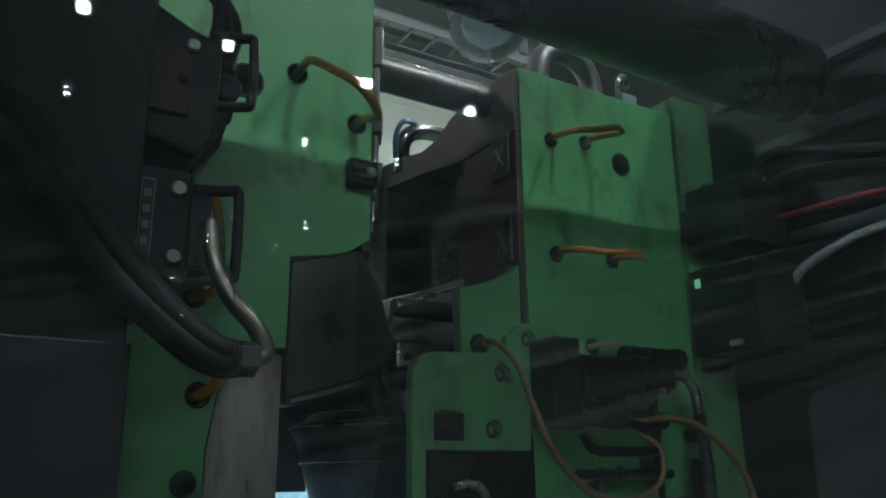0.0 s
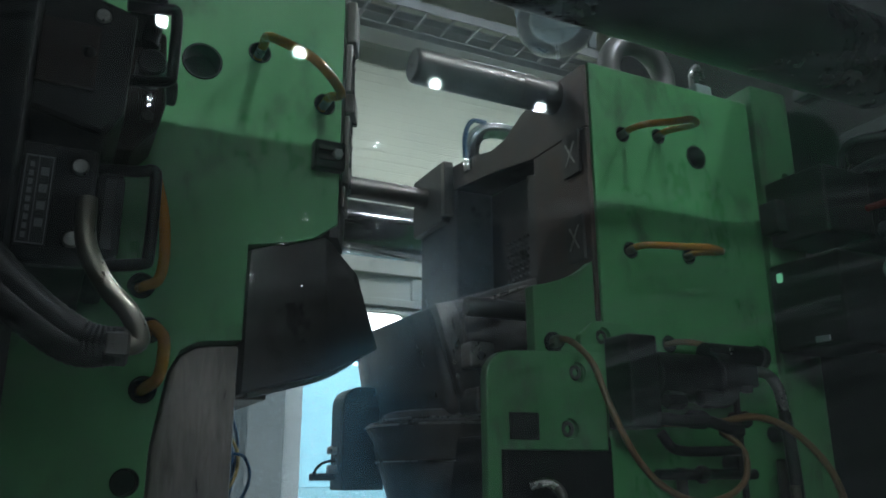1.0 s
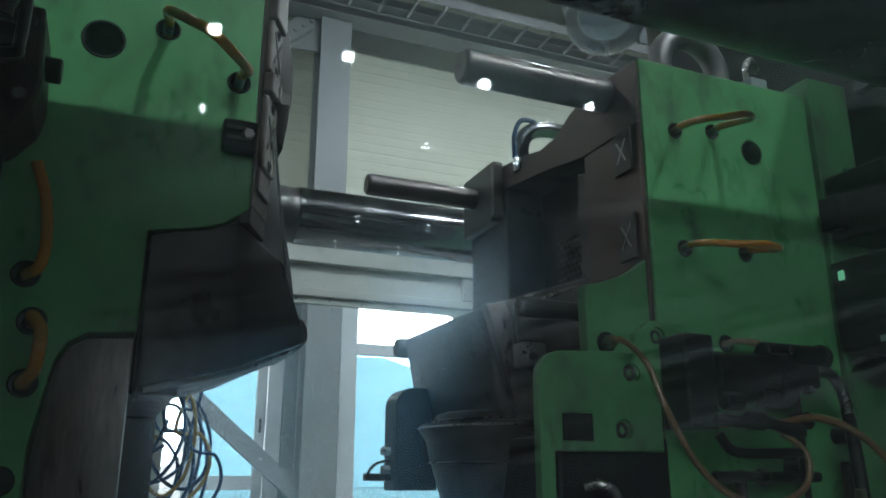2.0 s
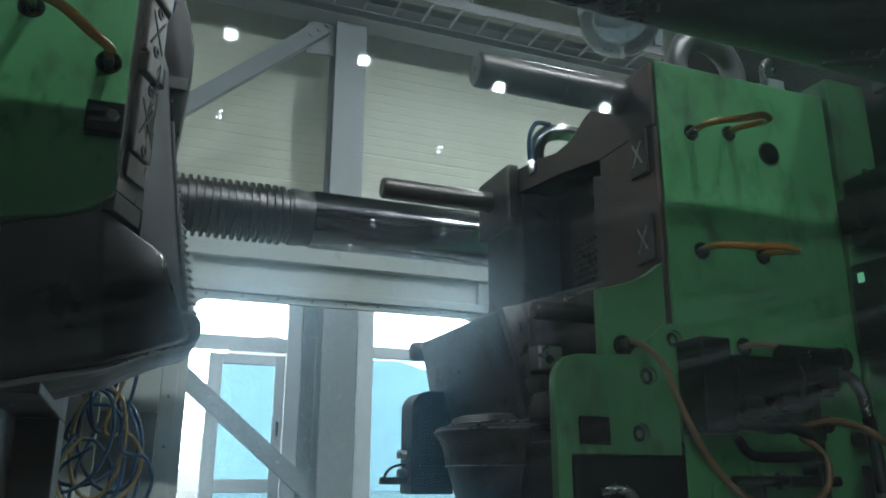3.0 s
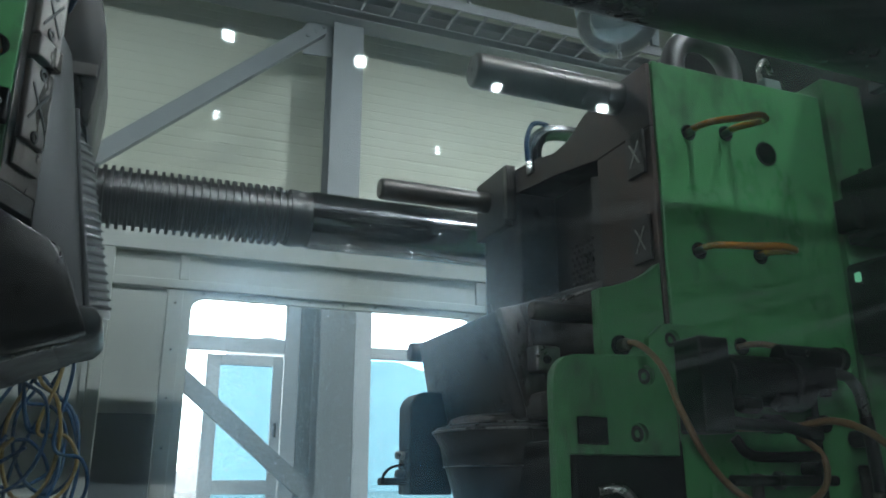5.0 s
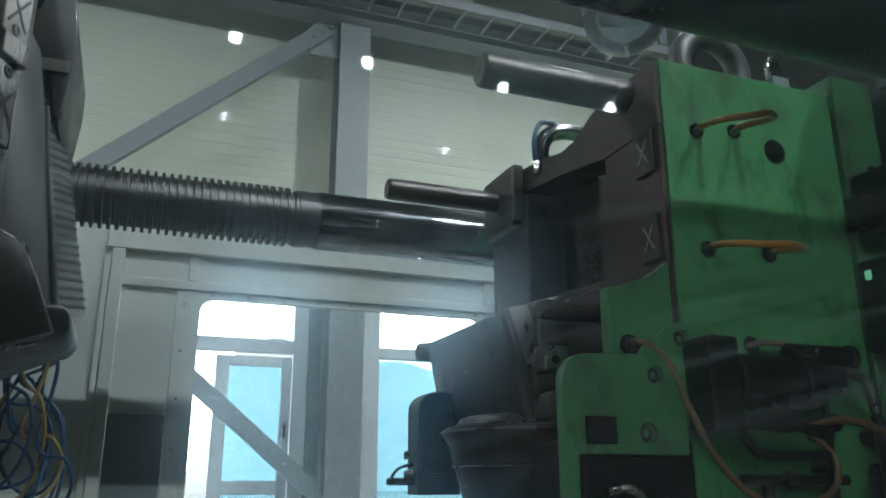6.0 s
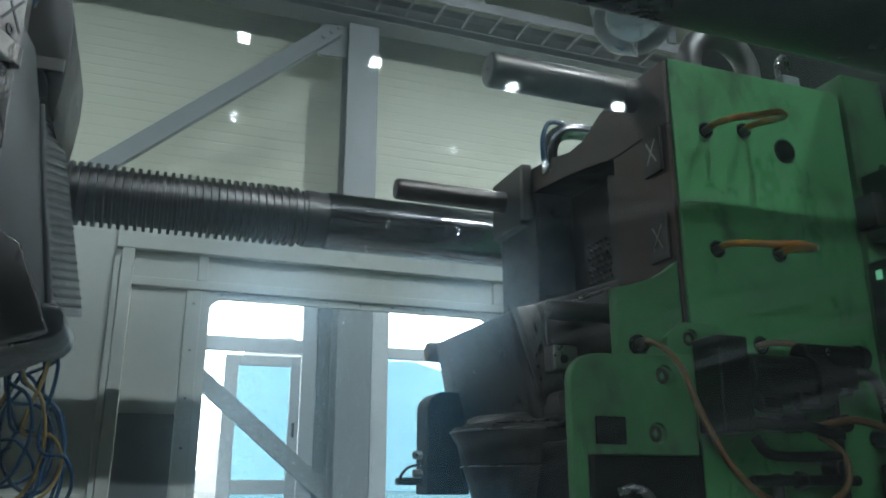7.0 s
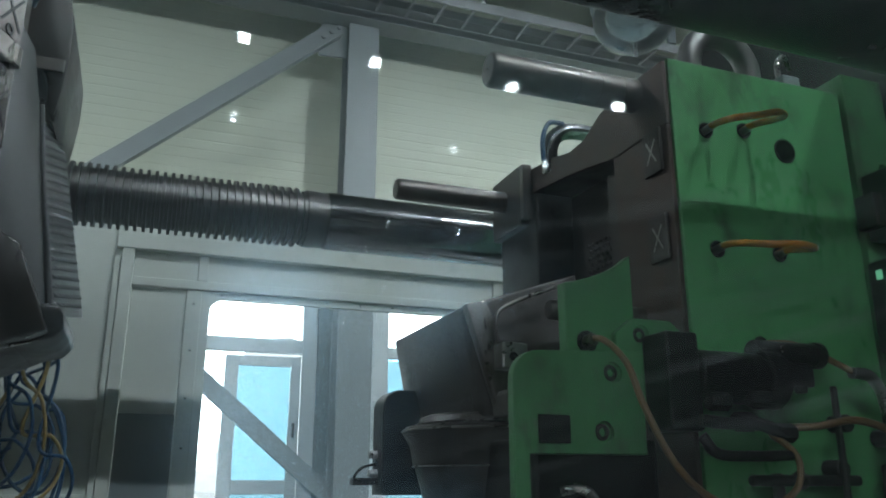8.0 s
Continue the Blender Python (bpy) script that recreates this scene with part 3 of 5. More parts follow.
def front_gate():
    """The closed guard gate right before the camera: scuffed glass and an unseen dark frame, sized to block lamp
    light.
    """
    g = thing("guard_gate_front", "machine gate with a scuffed clear window and an unseen light-blocking frame", "guard gate", "structure")
    y = 0.35
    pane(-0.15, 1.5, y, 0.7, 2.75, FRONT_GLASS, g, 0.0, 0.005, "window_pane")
    pane(-0.15, 1.5, y + 0.016, 0.7, 2.74, HAZED_GLASS, g, 0.22, 0.005, "window_pane")
    # Header and left stile keep lamp light off the mould and the valves.
    part("unseen_gate_header", box(-1.6, 2.6, y - 0.03, y + 0.05, 2.752, 3.46, 0.006), BLACK_PLATEN, g)
    part("gate_sill", box(-1.6, 2.6, y - 0.03, y + 0.05, 0.0, 0.698, 0.006), BLACK_PLATEN, g)
    part("unseen_gate_stile", box(-1.6, -0.152, y - 0.03, y + 0.05, 0.702, 2.748, 0.006), BLACK_PLATEN, g)
    part("unseen_gate_stile", box(1.502, 2.6, y - 0.03, y + 0.05, 0.702, 2.748, 0.006), BLACK_PLATEN, g)


front_gate()


def tie_bar(y, z, smooth_from, name_label):
    o = thing("tie_bar", name_label, "tie bar", group="tie bars of the press", at=(0, y, z))
    r = 0.106
    part("bar", cyl((smooth_from + 0.09, 0, 0), "x", r, 2.6 - smooth_from - 0.09, seg=64, bevel=0.002), CHROME, o, smooth=True)
    rings = [(r * 0.93, 0.0), (r * 0.93, 0.012), (r * 0.985, 0.014), (r * 0.985, 0.05), (r * 0.955, 0.055), (r * 0.955, 0.089)]
    b = lathe(rings, 64)
    bmesh.ops.transform(b, matrix=Matrix.Translation((smooth_from, 0, 0)) @ AXIS["x"], verts=b.verts)
    part("collar", b, THREAD, o, smooth=True)
    # square-cut grooves
    rr, x = [], 0.0
    for i in range(42):
        rr += [(r * 0.865, x), (r * 0.865, x + 0.0138), (r * 1.01, x + 0.0150), (r * 1.01, x + 0.0254)]
        x += 0.0265
    b = lathe(rr, 64)
    bmesh.ops.transform(b, matrix=Matrix.Translation((smooth_from - 0.003, 0, 0)) @ Matrix.Rotation(radians(-90), 4, "Y"), verts=b.verts)
    part("grooved_end", b, THREAD, o, "square-cut grooves shining with grease", True)
    return o


tie_bar(2.75, 2.326, 0.470, "far steel tie bar, half grooved, half chromed")
near = thing("tie_bar", "near dark steel tie bar above the mould", "tie bar", group="tie bars of the press", at=(0, 1.10, 2.375))
part("bar", cyl((-1.2, 0, 0), "x", 0.108, 2.95, seg=64, bevel=0.006), TIE_DARK, near, smooth=True)
part("end_stub", cyl((1.75, 0, 0), "x", 0.06, 0.121, seg=40), BLACK, near, smooth=True)

# ---------------------------------------------------------------- fixed mould half
YF = 1.45


def u_hose(a, c, out, lift, r, parent_name, label, end_r=0.012):
    """A short amber hose that joins two ports of a mould face and bulges out of it."""
    o = thing(parent_name, label, "hose", group="cooling hoses")
    a, c = Vector(a), Vector(c)
    mid = (a + c) / 2 + Vector((0, -out, lift))
    w = (c - a) / 2
    pts = [a + Vector((0, 0.02, 0)), a + Vector((0, -0.03, 0.002)), a + Vector((0, -out * 0.58, lift * 0.45)) - w * 0.06, mid - w * 0.62 + Vector((0, out * 0.10, 0)), mid,
           mid + w * 0.62 + Vector((0, out * 0.10, 0)), c + Vector((0, -out * 0.58, lift * 0.45)) + w * 0.06, c + Vector((0, -0.03, 0.002)), c + Vector((0, 0.02, 0))]
    part("hose", tube(pts, r, 12, 8), AMBER, o, smooth=True)
    for p in (a, c):
        part("nipple", cyl(p + Vector((0, 0.012, 0)), (0, -1, 0), end_r * 0.8, 0.035, seg=16), BRASS, o)
    return o


def fixed_half():
    m = thing("fixed_mould_half", "green steel mould half bolted to the fixed platen", "mould")
    holes = [(1.229, 2.231, 0.019), (1.346, 2.248, 0.019), (1.228, 1.927, 0.019), (1.412, 1.933, 0.019), (1.324, 1.705, 0.019)]
    body = part("mould_plate", box(1.134, 1.683, YF, 1.60, 0.55, 2.413, 0.004), GREEN, m)
    drill(body, [((x, YF, z), r, 0.05, "y") for x, z, r in holes] + [((1.471, YF, 2.212), 0.030, 0.09, "y")])
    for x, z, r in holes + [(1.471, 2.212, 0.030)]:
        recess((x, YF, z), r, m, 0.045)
    clamp = part("clamp_plate", box(1.690, 1.832, YF - 0.012, 2.42, 0.55, 2.468, 0.004), GREEN_OLD, m)
    drill(clamp, [((1.79, YF - 0.012, 2.20), 0.017, 0.05, "y")])
    for p in ((1.79, YF + 0.01, 2.20),):
        socket_screw(p, (0, -1, 0), 0.014, clamp)
    # parting steel on the side towards the gap: a flat land with a curved upper contour
    part("rear_plate", box(1.262, 1.683, 1.601, 2.42, 0.55, 2.411, 0.004), GREEN_OLD, m)
    land = [(YF + 0.004, 2.405), (1.64, 2.408), (1.75, 2.39), (1.84, 2.352), (1.92, 2.347), (2.02, 2.37), (2.15, 2.386), (2.416, 2.40), (2.416, 2.30), (2.14, 2.30), (1.92, 2.275), (1.69, 2.235), (YF + 0.004, 2.235)]
    part("parting_land", prism(land, 1.118, 1.132, 0.003, plane="yz"), STEEL_RUST, m, "browned steel parting land")
    part("parting_body", prism([(1.602, 2.40), (1.75, 2.385), (1.84, 2.347), (1.92, 2.342), (2.02, 2.365), (2.15, 2.38), (2.416, 2.39), (2.416, 2.303), (2.14, 2.303), (1.92, 2.278), (1.69, 2.238), (1.602, 2.238)], 1.1335, 1.26, 0.003, plane="yz"), STEEL, m)
    part("parting_land", box(1.118, 1.132, YF + 0.004, 1.69, 0.6, 2.233, 0.003), STEEL_RUST, m)
    part("parting_body", box(1.1335, 1.26, 1.602, 1.688, 0.6, 2.236, 0.003), STEEL, m)
    part("parting_land", box(1.118, 1.26, 2.142, 2.416, 0.6, 2.298, 0.006), STEEL, m)
    cav = part("cavity_floor", box(1.245, 1.2615, 1.69, 2.14, 0.6, 2.29, 0.002), STEEL, m, "dark cavity floor with a knobbed field")
    nub = lathe([(0.0065, 0.0), (0.005, 0.006), (0.001, 0.007)], 8)
    bmesh.ops.transform(nub, matrix=Matrix.Rotation(radians(-90), 4, "Y"), verts=nub.verts)
    first = part("dimple", nub, STEEL, cav)
    for i in range(14):
        for j in range(20):
            w = first if i + j == 0 else first.copy()
            if i + j:
                scene.collection.objects.link(w)
            w.location = (1.2445, 1.72 + 0.024 * (i + 0.5 * (j % 2)), 1.72 + 0.02 * j)
    part("cavity_step", prism([(1.70, 2.20), (1.78, 2.225), (1.78, 1.60), (1.70, 1.60)], 1.15, 1.244, 0.006, plane="yz"), STEEL, m)
    part("corner_block", box(1.085, 1.117, 2.19, 2.41, 2.20, 2.405, 0.004), STEEL, m)
    # Thin paler sheet laid on the block's near face to brighten it.
    part("corner_bright_face", box(1.082, 1.117, 2.165, 2.188, 2.215, 2.40, 0.003), STEEL_WORN, m)
    # wear plates with scored crosses
    for z0 in (2.12, 1.90):
        w = part("wear_plate", box(1.108, 1.1175, 1.475, 1.545, z0, z0 + 0.115, 0.003), STEEL, m)
        for s in (-1, 1):
            b = box(-0.001, 0.001, -0.0025, 0.0025, -0.035, 0.035, 0)
            bmesh.ops.transform(b, matrix=Matrix.Translation((1.1075, 1.51, z0 + 0.0575)) @ Matrix.Rotation(radians(s * 32), 4, "X"), verts=b.verts)
            part("score_mark", b, STEEL_BRIGHT, w)
        for dz in (0.014, 0.10):
            socket_screw((1.1075, 1.51, z0 + dz), (-1, 0, 0), 0.009, w)
    # guide pins with oil grooves
    for y, z, x0, r, x1 in ((1.58, 2.365, 0.705, 0.044, 1.125), (2.32, 2.318, 0.70, 0.0355, 1.10), (1.612, 1.788, 0.862, 0.023, 1.13), (2.29, 1.786, 0.800, 0.030, 1.12)):
        rings = [(r * 0.82, 0), (r * 0.97, 0.006), (r, 0.012)]
        for gx in (0.55, 0.70, 0.86):
            L = (x1 - x0) * gx
            rings += [(r, L), (r * 0.975, L + 0.001), (r * 0.975, L + 0.003), (r, L + 0.004)]
        rings += [(r, x1 - x0)]
        b = lathe(rings, 48)
        bmesh.ops.transform(b, matrix=Matrix.Translation((x0, y, z)) @ AXIS["x"], verts=b.verts)
        p = part("guide_pin", b, PIN, m, "hardened round guide pin with oil grooves", True)
        # Near-black disc puts the centre hole's shade on the pin end.
        part("centre_hole_disc", cyl((x0 - 0.0012, y, z), "x", r * 0.12, 0.003, seg=12, bevel=0.0005), BLACK_PLATEN, p)
    # lifting eye on top
    eye = part("lifting_eye_shank", cyl((1.38, 1.55, 2.410), "z", 0.05, 0.03, seg=24), CAST, m, smooth=True)
    tb = bmesh.new()
    rows = []
    for i in range(40):
        a = 2 * math.pi * i / 40
        row = []
        for k in range(14):
            q = 2 * math.pi * k / 14
            rad = 0.098 + 0.032 * math.cos(q)
            row.append(tb.verts.new((1.38 + rad * math.cos(a), 1.55 + 0.032 * math.sin(q), 2.478 + rad * math.sin(a))))
        rows.append(row)
    for i in range(40):
        for k in range(14):
            tb.faces.new((rows[i][k], rows[(i + 1) % 40][k], rows[(i + 1) % 40][(k + 1) % 14], rows[i][(k + 1) % 14]))
    part("lifting_eye", tb, CAST, m, "forged steel lifting eye", True)
    # small sensor box and tube on the top edge
    s = part("junction_box", box(1.55, 1.61, 1.50, 1.56, 2.414, 2.475, 0.006), GREY_CABINET, m)
    part("bent_tube", tube([(1.565, 1.53, 2.47), (1.565, 1.53, 2.52), (1.60, 1.54, 2.555), (1.66, 1.58, 2.55)], 0.008), STEEL_BRIGHT, s, smooth=True)
    part("clamp_bar", box(1.56, 1.682, 1.72, 2.1, 2.415, 2.60, 0.006), BLACK, m)
    # chromed elbow on the far shoulder
    part("pipe_elbow", tube([(1.13, 2.06, 2.33), (1.13, 2.06, 2.42), (1.16, 2.06, 2.47), (1.22, 2.06, 2.49), (1.30, 2.06, 2.49)], 0.026, 16), CHROME, m, smooth=True)
    part("blue_loop", tube([(1.09, 2.03, 2.36), (1.085, 2.02, 2.43), (1.11, 2.02, 2.485), (1.16, 2.02, 2.49)], 0.008), BLUE, m, smooth=True)


fixed_half()
u_hose((1.229, YF, 2.231), (1.346, YF, 2.248), 0.175, -0.03, 0.0085, "cooling_hose", "amber loop hose joining two ports of the green mould")
u_hose((1.228, YF, 1.927), (1.412, YF, 1.933), 0.156, -0.025, 0.0085, "cooling_hose", "amber loop hose joining two lower ports")


# ---------------------------------------------------------------- slide unit of the fixed half (moves at the end)
def slide_unit():
    s = thing("slide_unit", "sliding core unit with green plates and dark steel core", "mould slide")
    zb = 0.95
    # front plate with a rounded corner
    pts = arc(0.865, 1.598, 0.06, 180, 90) + [(1.10, 1.668), (1.105, 1.66), (1.105, 1.455), (0.838, 1.455), (0.836, zb), (0.805, zb)]
    plate = part("front_plate", prism(pts, YF - 0.028, YF, 0.003), GREEN_OLD, s)
    drill(plate, [((1.033, YF - 0.028, 1.620), 0.022, 0.012, "y"), ((1.006, YF - 0.028, 1.499), 0.022, 0.012, "y")])
    for x, z in ((1.033, 1.620), (1.006, 1.499)):
        socket_screw((x, YF - 0.020, z), (0, -1, 0), 0.017, plate)
    # Raised black block standing in for the pocket's dark inside.
    part("pocket_dark_block", box(0.855, 0.925, YF - 0.036, YF - 0.029, 1.475, 1.53, 0.003), BLACK, plate)
    # upper lug behind the plate
    lug = part("mounting_lug", prism([(1.05, 1.62), (1.05, 1.705)] + arc(1.105, 1.705, 0.035, 180, 90)[4:] + [(1.19, 1.74), (1.235, 1.70), (1.235, 1.55), (1.05, 1.55)], YF - 0.022, YF - 0.002, 0.003), GREEN_OLD, s)
    drill(lug, [((1.113, YF - 0.022, 1.705), 0.021, 0.010, "y")])
    socket_screw((1.113, YF - 0.015, 1.705), (0, -1, 0), 0.016, lug)
    # tall green block with a dished top
    top = [(0.945, 1.812), (0.98, 1.820), (1.02, 1.833), (1.06, 1.850), (1.09, 1.868), (1.114, 1.888)]
    part("green_block", prism([(0.945, 1.58)] + top + [(1.114, 1.58)], YF + 0.002, YF + 0.035, 0.003), GREEN_OLD, s)
    part("port", cyl((0.991, YF + 0.001, 1.686), (0, -1, 0), 0.024, 0.006, seg=24), BLACK_PLATEN, s, "black rubber port ring", True)
    # dark core: a stepped body seen from its open side
    core_top = [(0.80, 2.213), (0.80, 1.69), (0.815, 1.68), (1.11, 1.68), (1.11, 2.213)]
    b = bmesh.new()
    lowr = [b.verts.new((x + (0.06 if x < 0.9 else 0), y, 1.50)) for x, y in core_top]
    upr = [b.verts.new((x, y, z)) for (x, y), z in zip(core_top, (1.800, 1.795, 1.80, 1.902, 1.86))]
    n = len(core_top)
    for i in range(n):
        b.faces.new((lowr[i], lowr[(i + 1) % n], upr[(i + 1) % n], upr[i]))
    b.faces.new(upr)
    b.faces.new(lowr[::-1])
    bmesh.ops.bevel(b, geom=b.edges[:], offset=0.008, segments=3, affect="EDGES", profile=0.5)
    part("core_body", b, STEEL, s, "dark oiled core body with rounded edges", True)
    part("core_band", prism([(0.797, 1.796), (0.850, 1.808), (0.905, 1.665), (0.928, 1.60), (0.878, 1.546)], 1.645, 1.678, 0.008), STEEL_WORN, s, "slanting grey steel band on the core", True)
    part("arched_rib", tube([(0.890, 1.64, 1.65), (0.872, 1.64, 1.713), (0.869, 1.64, 1.757), (0.882, 1.64, 1.785), (0.93, 1.64, 1.812), (0.989, 1.64, 1.836), (1.05, 1.64, 1.86)], 0.005, 10), STEEL_WORN, s, smooth=True)
    part("core_shelf", box(0.87, 1.105, 1.58, 1.678, 1.54, 1.60, 0.012), STEEL, s)
    # bright insert between core and plate; a black disc paints its bore's shade
    ins = part("bore_insert", box(0.865, 0.93, 1.60, 1.676, 1.645, 1.705, 0.006), STEEL_BRIGHT, s)
    part("bore", cyl((0.892, 1.6005, 1.672), (0, -1, 0), 0.010, 0.004, seg=16), BLACK_PLATEN, ins)
    # tapered round housing under the core
    rings = [(0.10, 0.0), (0.12, 0.01), (0.177, 0.16), (0.198, 0.235), (0.203, 0.24), (0.212, 0.29), (0.228, 0.315), (0.230, 0.325), (0.222, 0.332), (0.195, 0.336), (0.185, 0.355), (0.17, 0.36), (0.02, 0.37)]
    b = lathe(rings, 64)
    bmesh.ops.transform(b, matrix=Matrix.Translation((0.955, 1.85, 1.20)), verts=b.verts)
    part("round_housing", b, STEEL, s, "tapered dark housing with a bright rim", True)
    for r0, z0, h in ((0.2295, 1.519, 0.006), (0.196, 1.536, 0.004), (0.2035, 1.437, 0.004)):
        b = lathe([(r0, z0), (r0 + 0.0035, z0 + h / 2), (r0, z0 + h), (r0 - 0.004, z0 + h / 2)], 64, closed=False)
        bmesh.ops.transform(b, matrix=Matrix.Translation((0.955, 1.85, 0)), verts=b.verts)
        part("rim_ring", b, STEEL_BRIGHT, s, "bright turned rim", True)
    # black end block with bolts and a plug
    pts = arc(0.789, 1.596, 0.05, 180, 90) + [(0.86, 1.646), (0.86, 1.37), (0.739, 1.37)]
    end = part("end_block", prism(pts, 2.10, 2.2, 0.004), BLACK, s)
    for z in (1.475, 1.425):
        part("bolt", cyl((0.739, 2.15, z), (-1, 0, 0), 0.013, 0.025, seg=6), STEEL_BRIGHT, end)
    part("plug", box(0.668, 0.738, 2.13, 2.17, 1.395, 1.415, 0.004), BLACK, end)
    part("plug_wire", tube([(0.73, 2.13, 1.45), (0.69, 2.12, 1.44), (0.67, 2.12, 1.42), (0.675, 2.13, 1.41)], 0.004), RUBBER, end)
    part("lower_body", box(0.86, 1.15, YF + 0.002, 1.75, 0.95, 1.49, 0.01), BLACK, s)
    # amber supply hose: port, down in a long bow, up behind the manifold
    part("supply_hose", tube([(0.991, YF + 0.01, 1.686), (0.998, YF - 0.05, 1.684), (1.02, YF - 0.10, 1.63), (1.035, YF - 0.13, 1.54), (1.08, YF - 0.15, 1.435), (1.15, YF - 0.16, 1.372), (1.25, YF - 0.16, 1.350), (1.36, YF - 0.15, 1.385), (1.385, YF - 0.14, 1.45), (1.34, YF - 0.12, 1.50)], 0.0070, 12), AMBER_OLD, s, "amber polyurethane hose hanging in a bow", True)
    part("hose_nipple", cyl((0.991, YF, 1.686), (0, -1, 0), 0.014, 0.03, seg=16), BRASS, s)
    part("angle_fitting", tube([(0.90, YF - 0.03, 1.385), (0.93, YF - 0.05, 1.39), (0.955, YF - 0.06, 1.37), (0.96, YF - 0.06, 1.32)], 0.010, 12), STEEL_BRIGHT, s, smooth=True)
    # hydraulic cylinder and valve block that push the slide
    cyb = part("cylinder_block", box(1.11, 1.19, YF - 0.11, YF - 0.024, 1.50, 1.70, 0.006), BLACK, s)
    part("cylinder_barrel", cyl((1.19, YF - 0.07, 1.615), "x", 0.055, 0.17, seg=32), BLACK, s, smooth=True)
    part("cylinder_cap", cyl((1.36, YF - 0.07, 1.615), "x", 0.064, 0.05, seg=32), BLACK, s, smooth=True)
    for i, (x, z) in enumerate(((1.20, 1.56), (1.30, 1.57), (1.26, 1.52), (1.36, 1.50))):
        part("hex_fitting", cyl((x, YF - 0.11, z), "x", 0.020, 0.05, seg=6), BLACK, s)
    part("pipe", tube([(1.17, YF - 0.12, 1.52), (1.22, YF - 0.13, 1.515), (1.30, YF - 0.13, 1.515), (1.36, YF - 0.13, 1.50)], 0.013, 12), BLACK, s, smooth=True)
    part("pipe", tube([(1.17, YF - 0.12, 1.49), (1.20, YF - 0.13, 1.455), (1.30, YF - 0.13, 1.452), (1.38, YF - 0.13, 1.455)], 0.011, 12), BLACK, s, smooth=True)
    # valve on the cylinder, riding with the slide
    part("solenoid", cyl((1.36, YF - 0.07, 1.675), "x", 0.026, 0.17, seg=28), BLACK, s, smooth=True)
    part("end_cap", cyl((1.53, YF - 0.07, 1.675), "x", 0.030, 0.02, seg=28), BLACK, s, smooth=True)
    part("valve_body", box(1.34, 1.50, YF - 0.10, YF - 0.002, 1.60, 1.652, 0.006), BLACK, s)
    part("screw_head", cyl((1.42, YF - 0.097, 1.68), (0, -1, 0), 0.008, 0.004, seg=12), STEEL_BRIGHT, s)
    for x in (1.385, 1.455):
        part("hex_plug", cyl((x, YF - 0.10, 1.585), "z", 0.014, 0.016, seg=6), BLACK, s)
    part("junction_cap", cyl((1.40, YF - 0.05, 1.555), "z", 0.030, 0.044, r2=0.036, seg=24), BLACK, s, smooth=True)
    return s


SLIDE = slide_unit()


def hydraulic_pipework():
    """Fixed pipes, fittings and hoses beside the slide."""
    o = thing("hydraulic_pipework", "black pipes and dulled amber hoses on the green mould", "pipework")
    part("pipe_elbow", tube([(1.50, YF - 0.08, 1.64), (1.55, YF - 0.08, 1.635), (1.575, YF - 0.085, 1.60), (1.58, YF - 0.09, 1.54)], 0.013, 12), STEEL_BRIGHT, o, smooth=True)
    part("amber_hose", tube([(1.324, YF + 0.01, 1.705), (1.328, YF - 0.03, 1.706), (1.37, YF - 0.045, 1.703), (1.43, YF - 0.045, 1.69), (1.475, YF - 0.06, 1.665), (1.505, YF - 0.08, 1.642)], 0.0075, 12), AMBER_OLD, o, smooth=True)
    part("return_hose", tube([(1.24, YF - 0.05, 1.515), (1.30, YF - 0.07, 1.515), (1.36, YF - 0.10, 1.517), (1.45, YF - 0.12, 1.53), (1.54, YF - 0.14, 1.50), (1.62, YF - 0.16, 1.42), (1.66, YF - 0.16, 1.33), (1.68, YF - 0.14, 1.22)], 0.0085, 12), AMBER_OLD, o, "amber return hose bending down", True)
    part("coupling", cyl((1.55, YF - 0.12, 1.24), "z", 0.012, 0.14, seg=16), BRASS, o, smooth=True)
    part("stop_pipe", cyl((1.46, YF - 0.06, 1.25), "z", 0.008, 0.36, seg=12), BLACK, o, smooth=True)
    part("drop_pipe", tube([(1.58, YF - 0.09, 1.545), (1.585, YF - 0.09, 1.50), (1.58, YF - 0.10, 1.40), (1.57, YF - 0.11, 1.33)], 0.015, 12), BLACK, o, smooth=True)
    part("cross_pipe", cyl((1.22, YF - 0.04, 1.405), "x", 0.012, 0.30, seg=16), BLACK, o, smooth=True)
    part("cross_pipe", cyl((1.24, YF - 0.04, 1.335), "x", 0.016, 0.34, seg=16), BLACK, o, smooth=True)
    part("hex_nut", cyl((1.40, YF - 0.04, 1.335), "x", 0.024, 0.03, seg=6), STEEL, o)
    part("hex_nut", cyl((1.34, YF - 0.04, 1.405), "x", 0.020, 0.025, seg=6), STEEL, o)
    part("riser", cyl((1.30, YF - 0.03, 1.10), "z", 0.013, 0.32, seg=16), STEEL, o, smooth=True)
    part("riser", cyl((1.62, YF - 0.03, 1.10), "z", 0.013, 0.34, seg=16), STEEL, o, smooth=True)
    for x, z in ((1.50, 1.53), (1.47, 1.43), (1.63, 1.50)):
        part("knob", cyl((x, YF - 0.002, z), (0, -1, 0), 0.02, 0.05, seg=20), BLACK, o, smooth=True)


hydraulic_pipework()


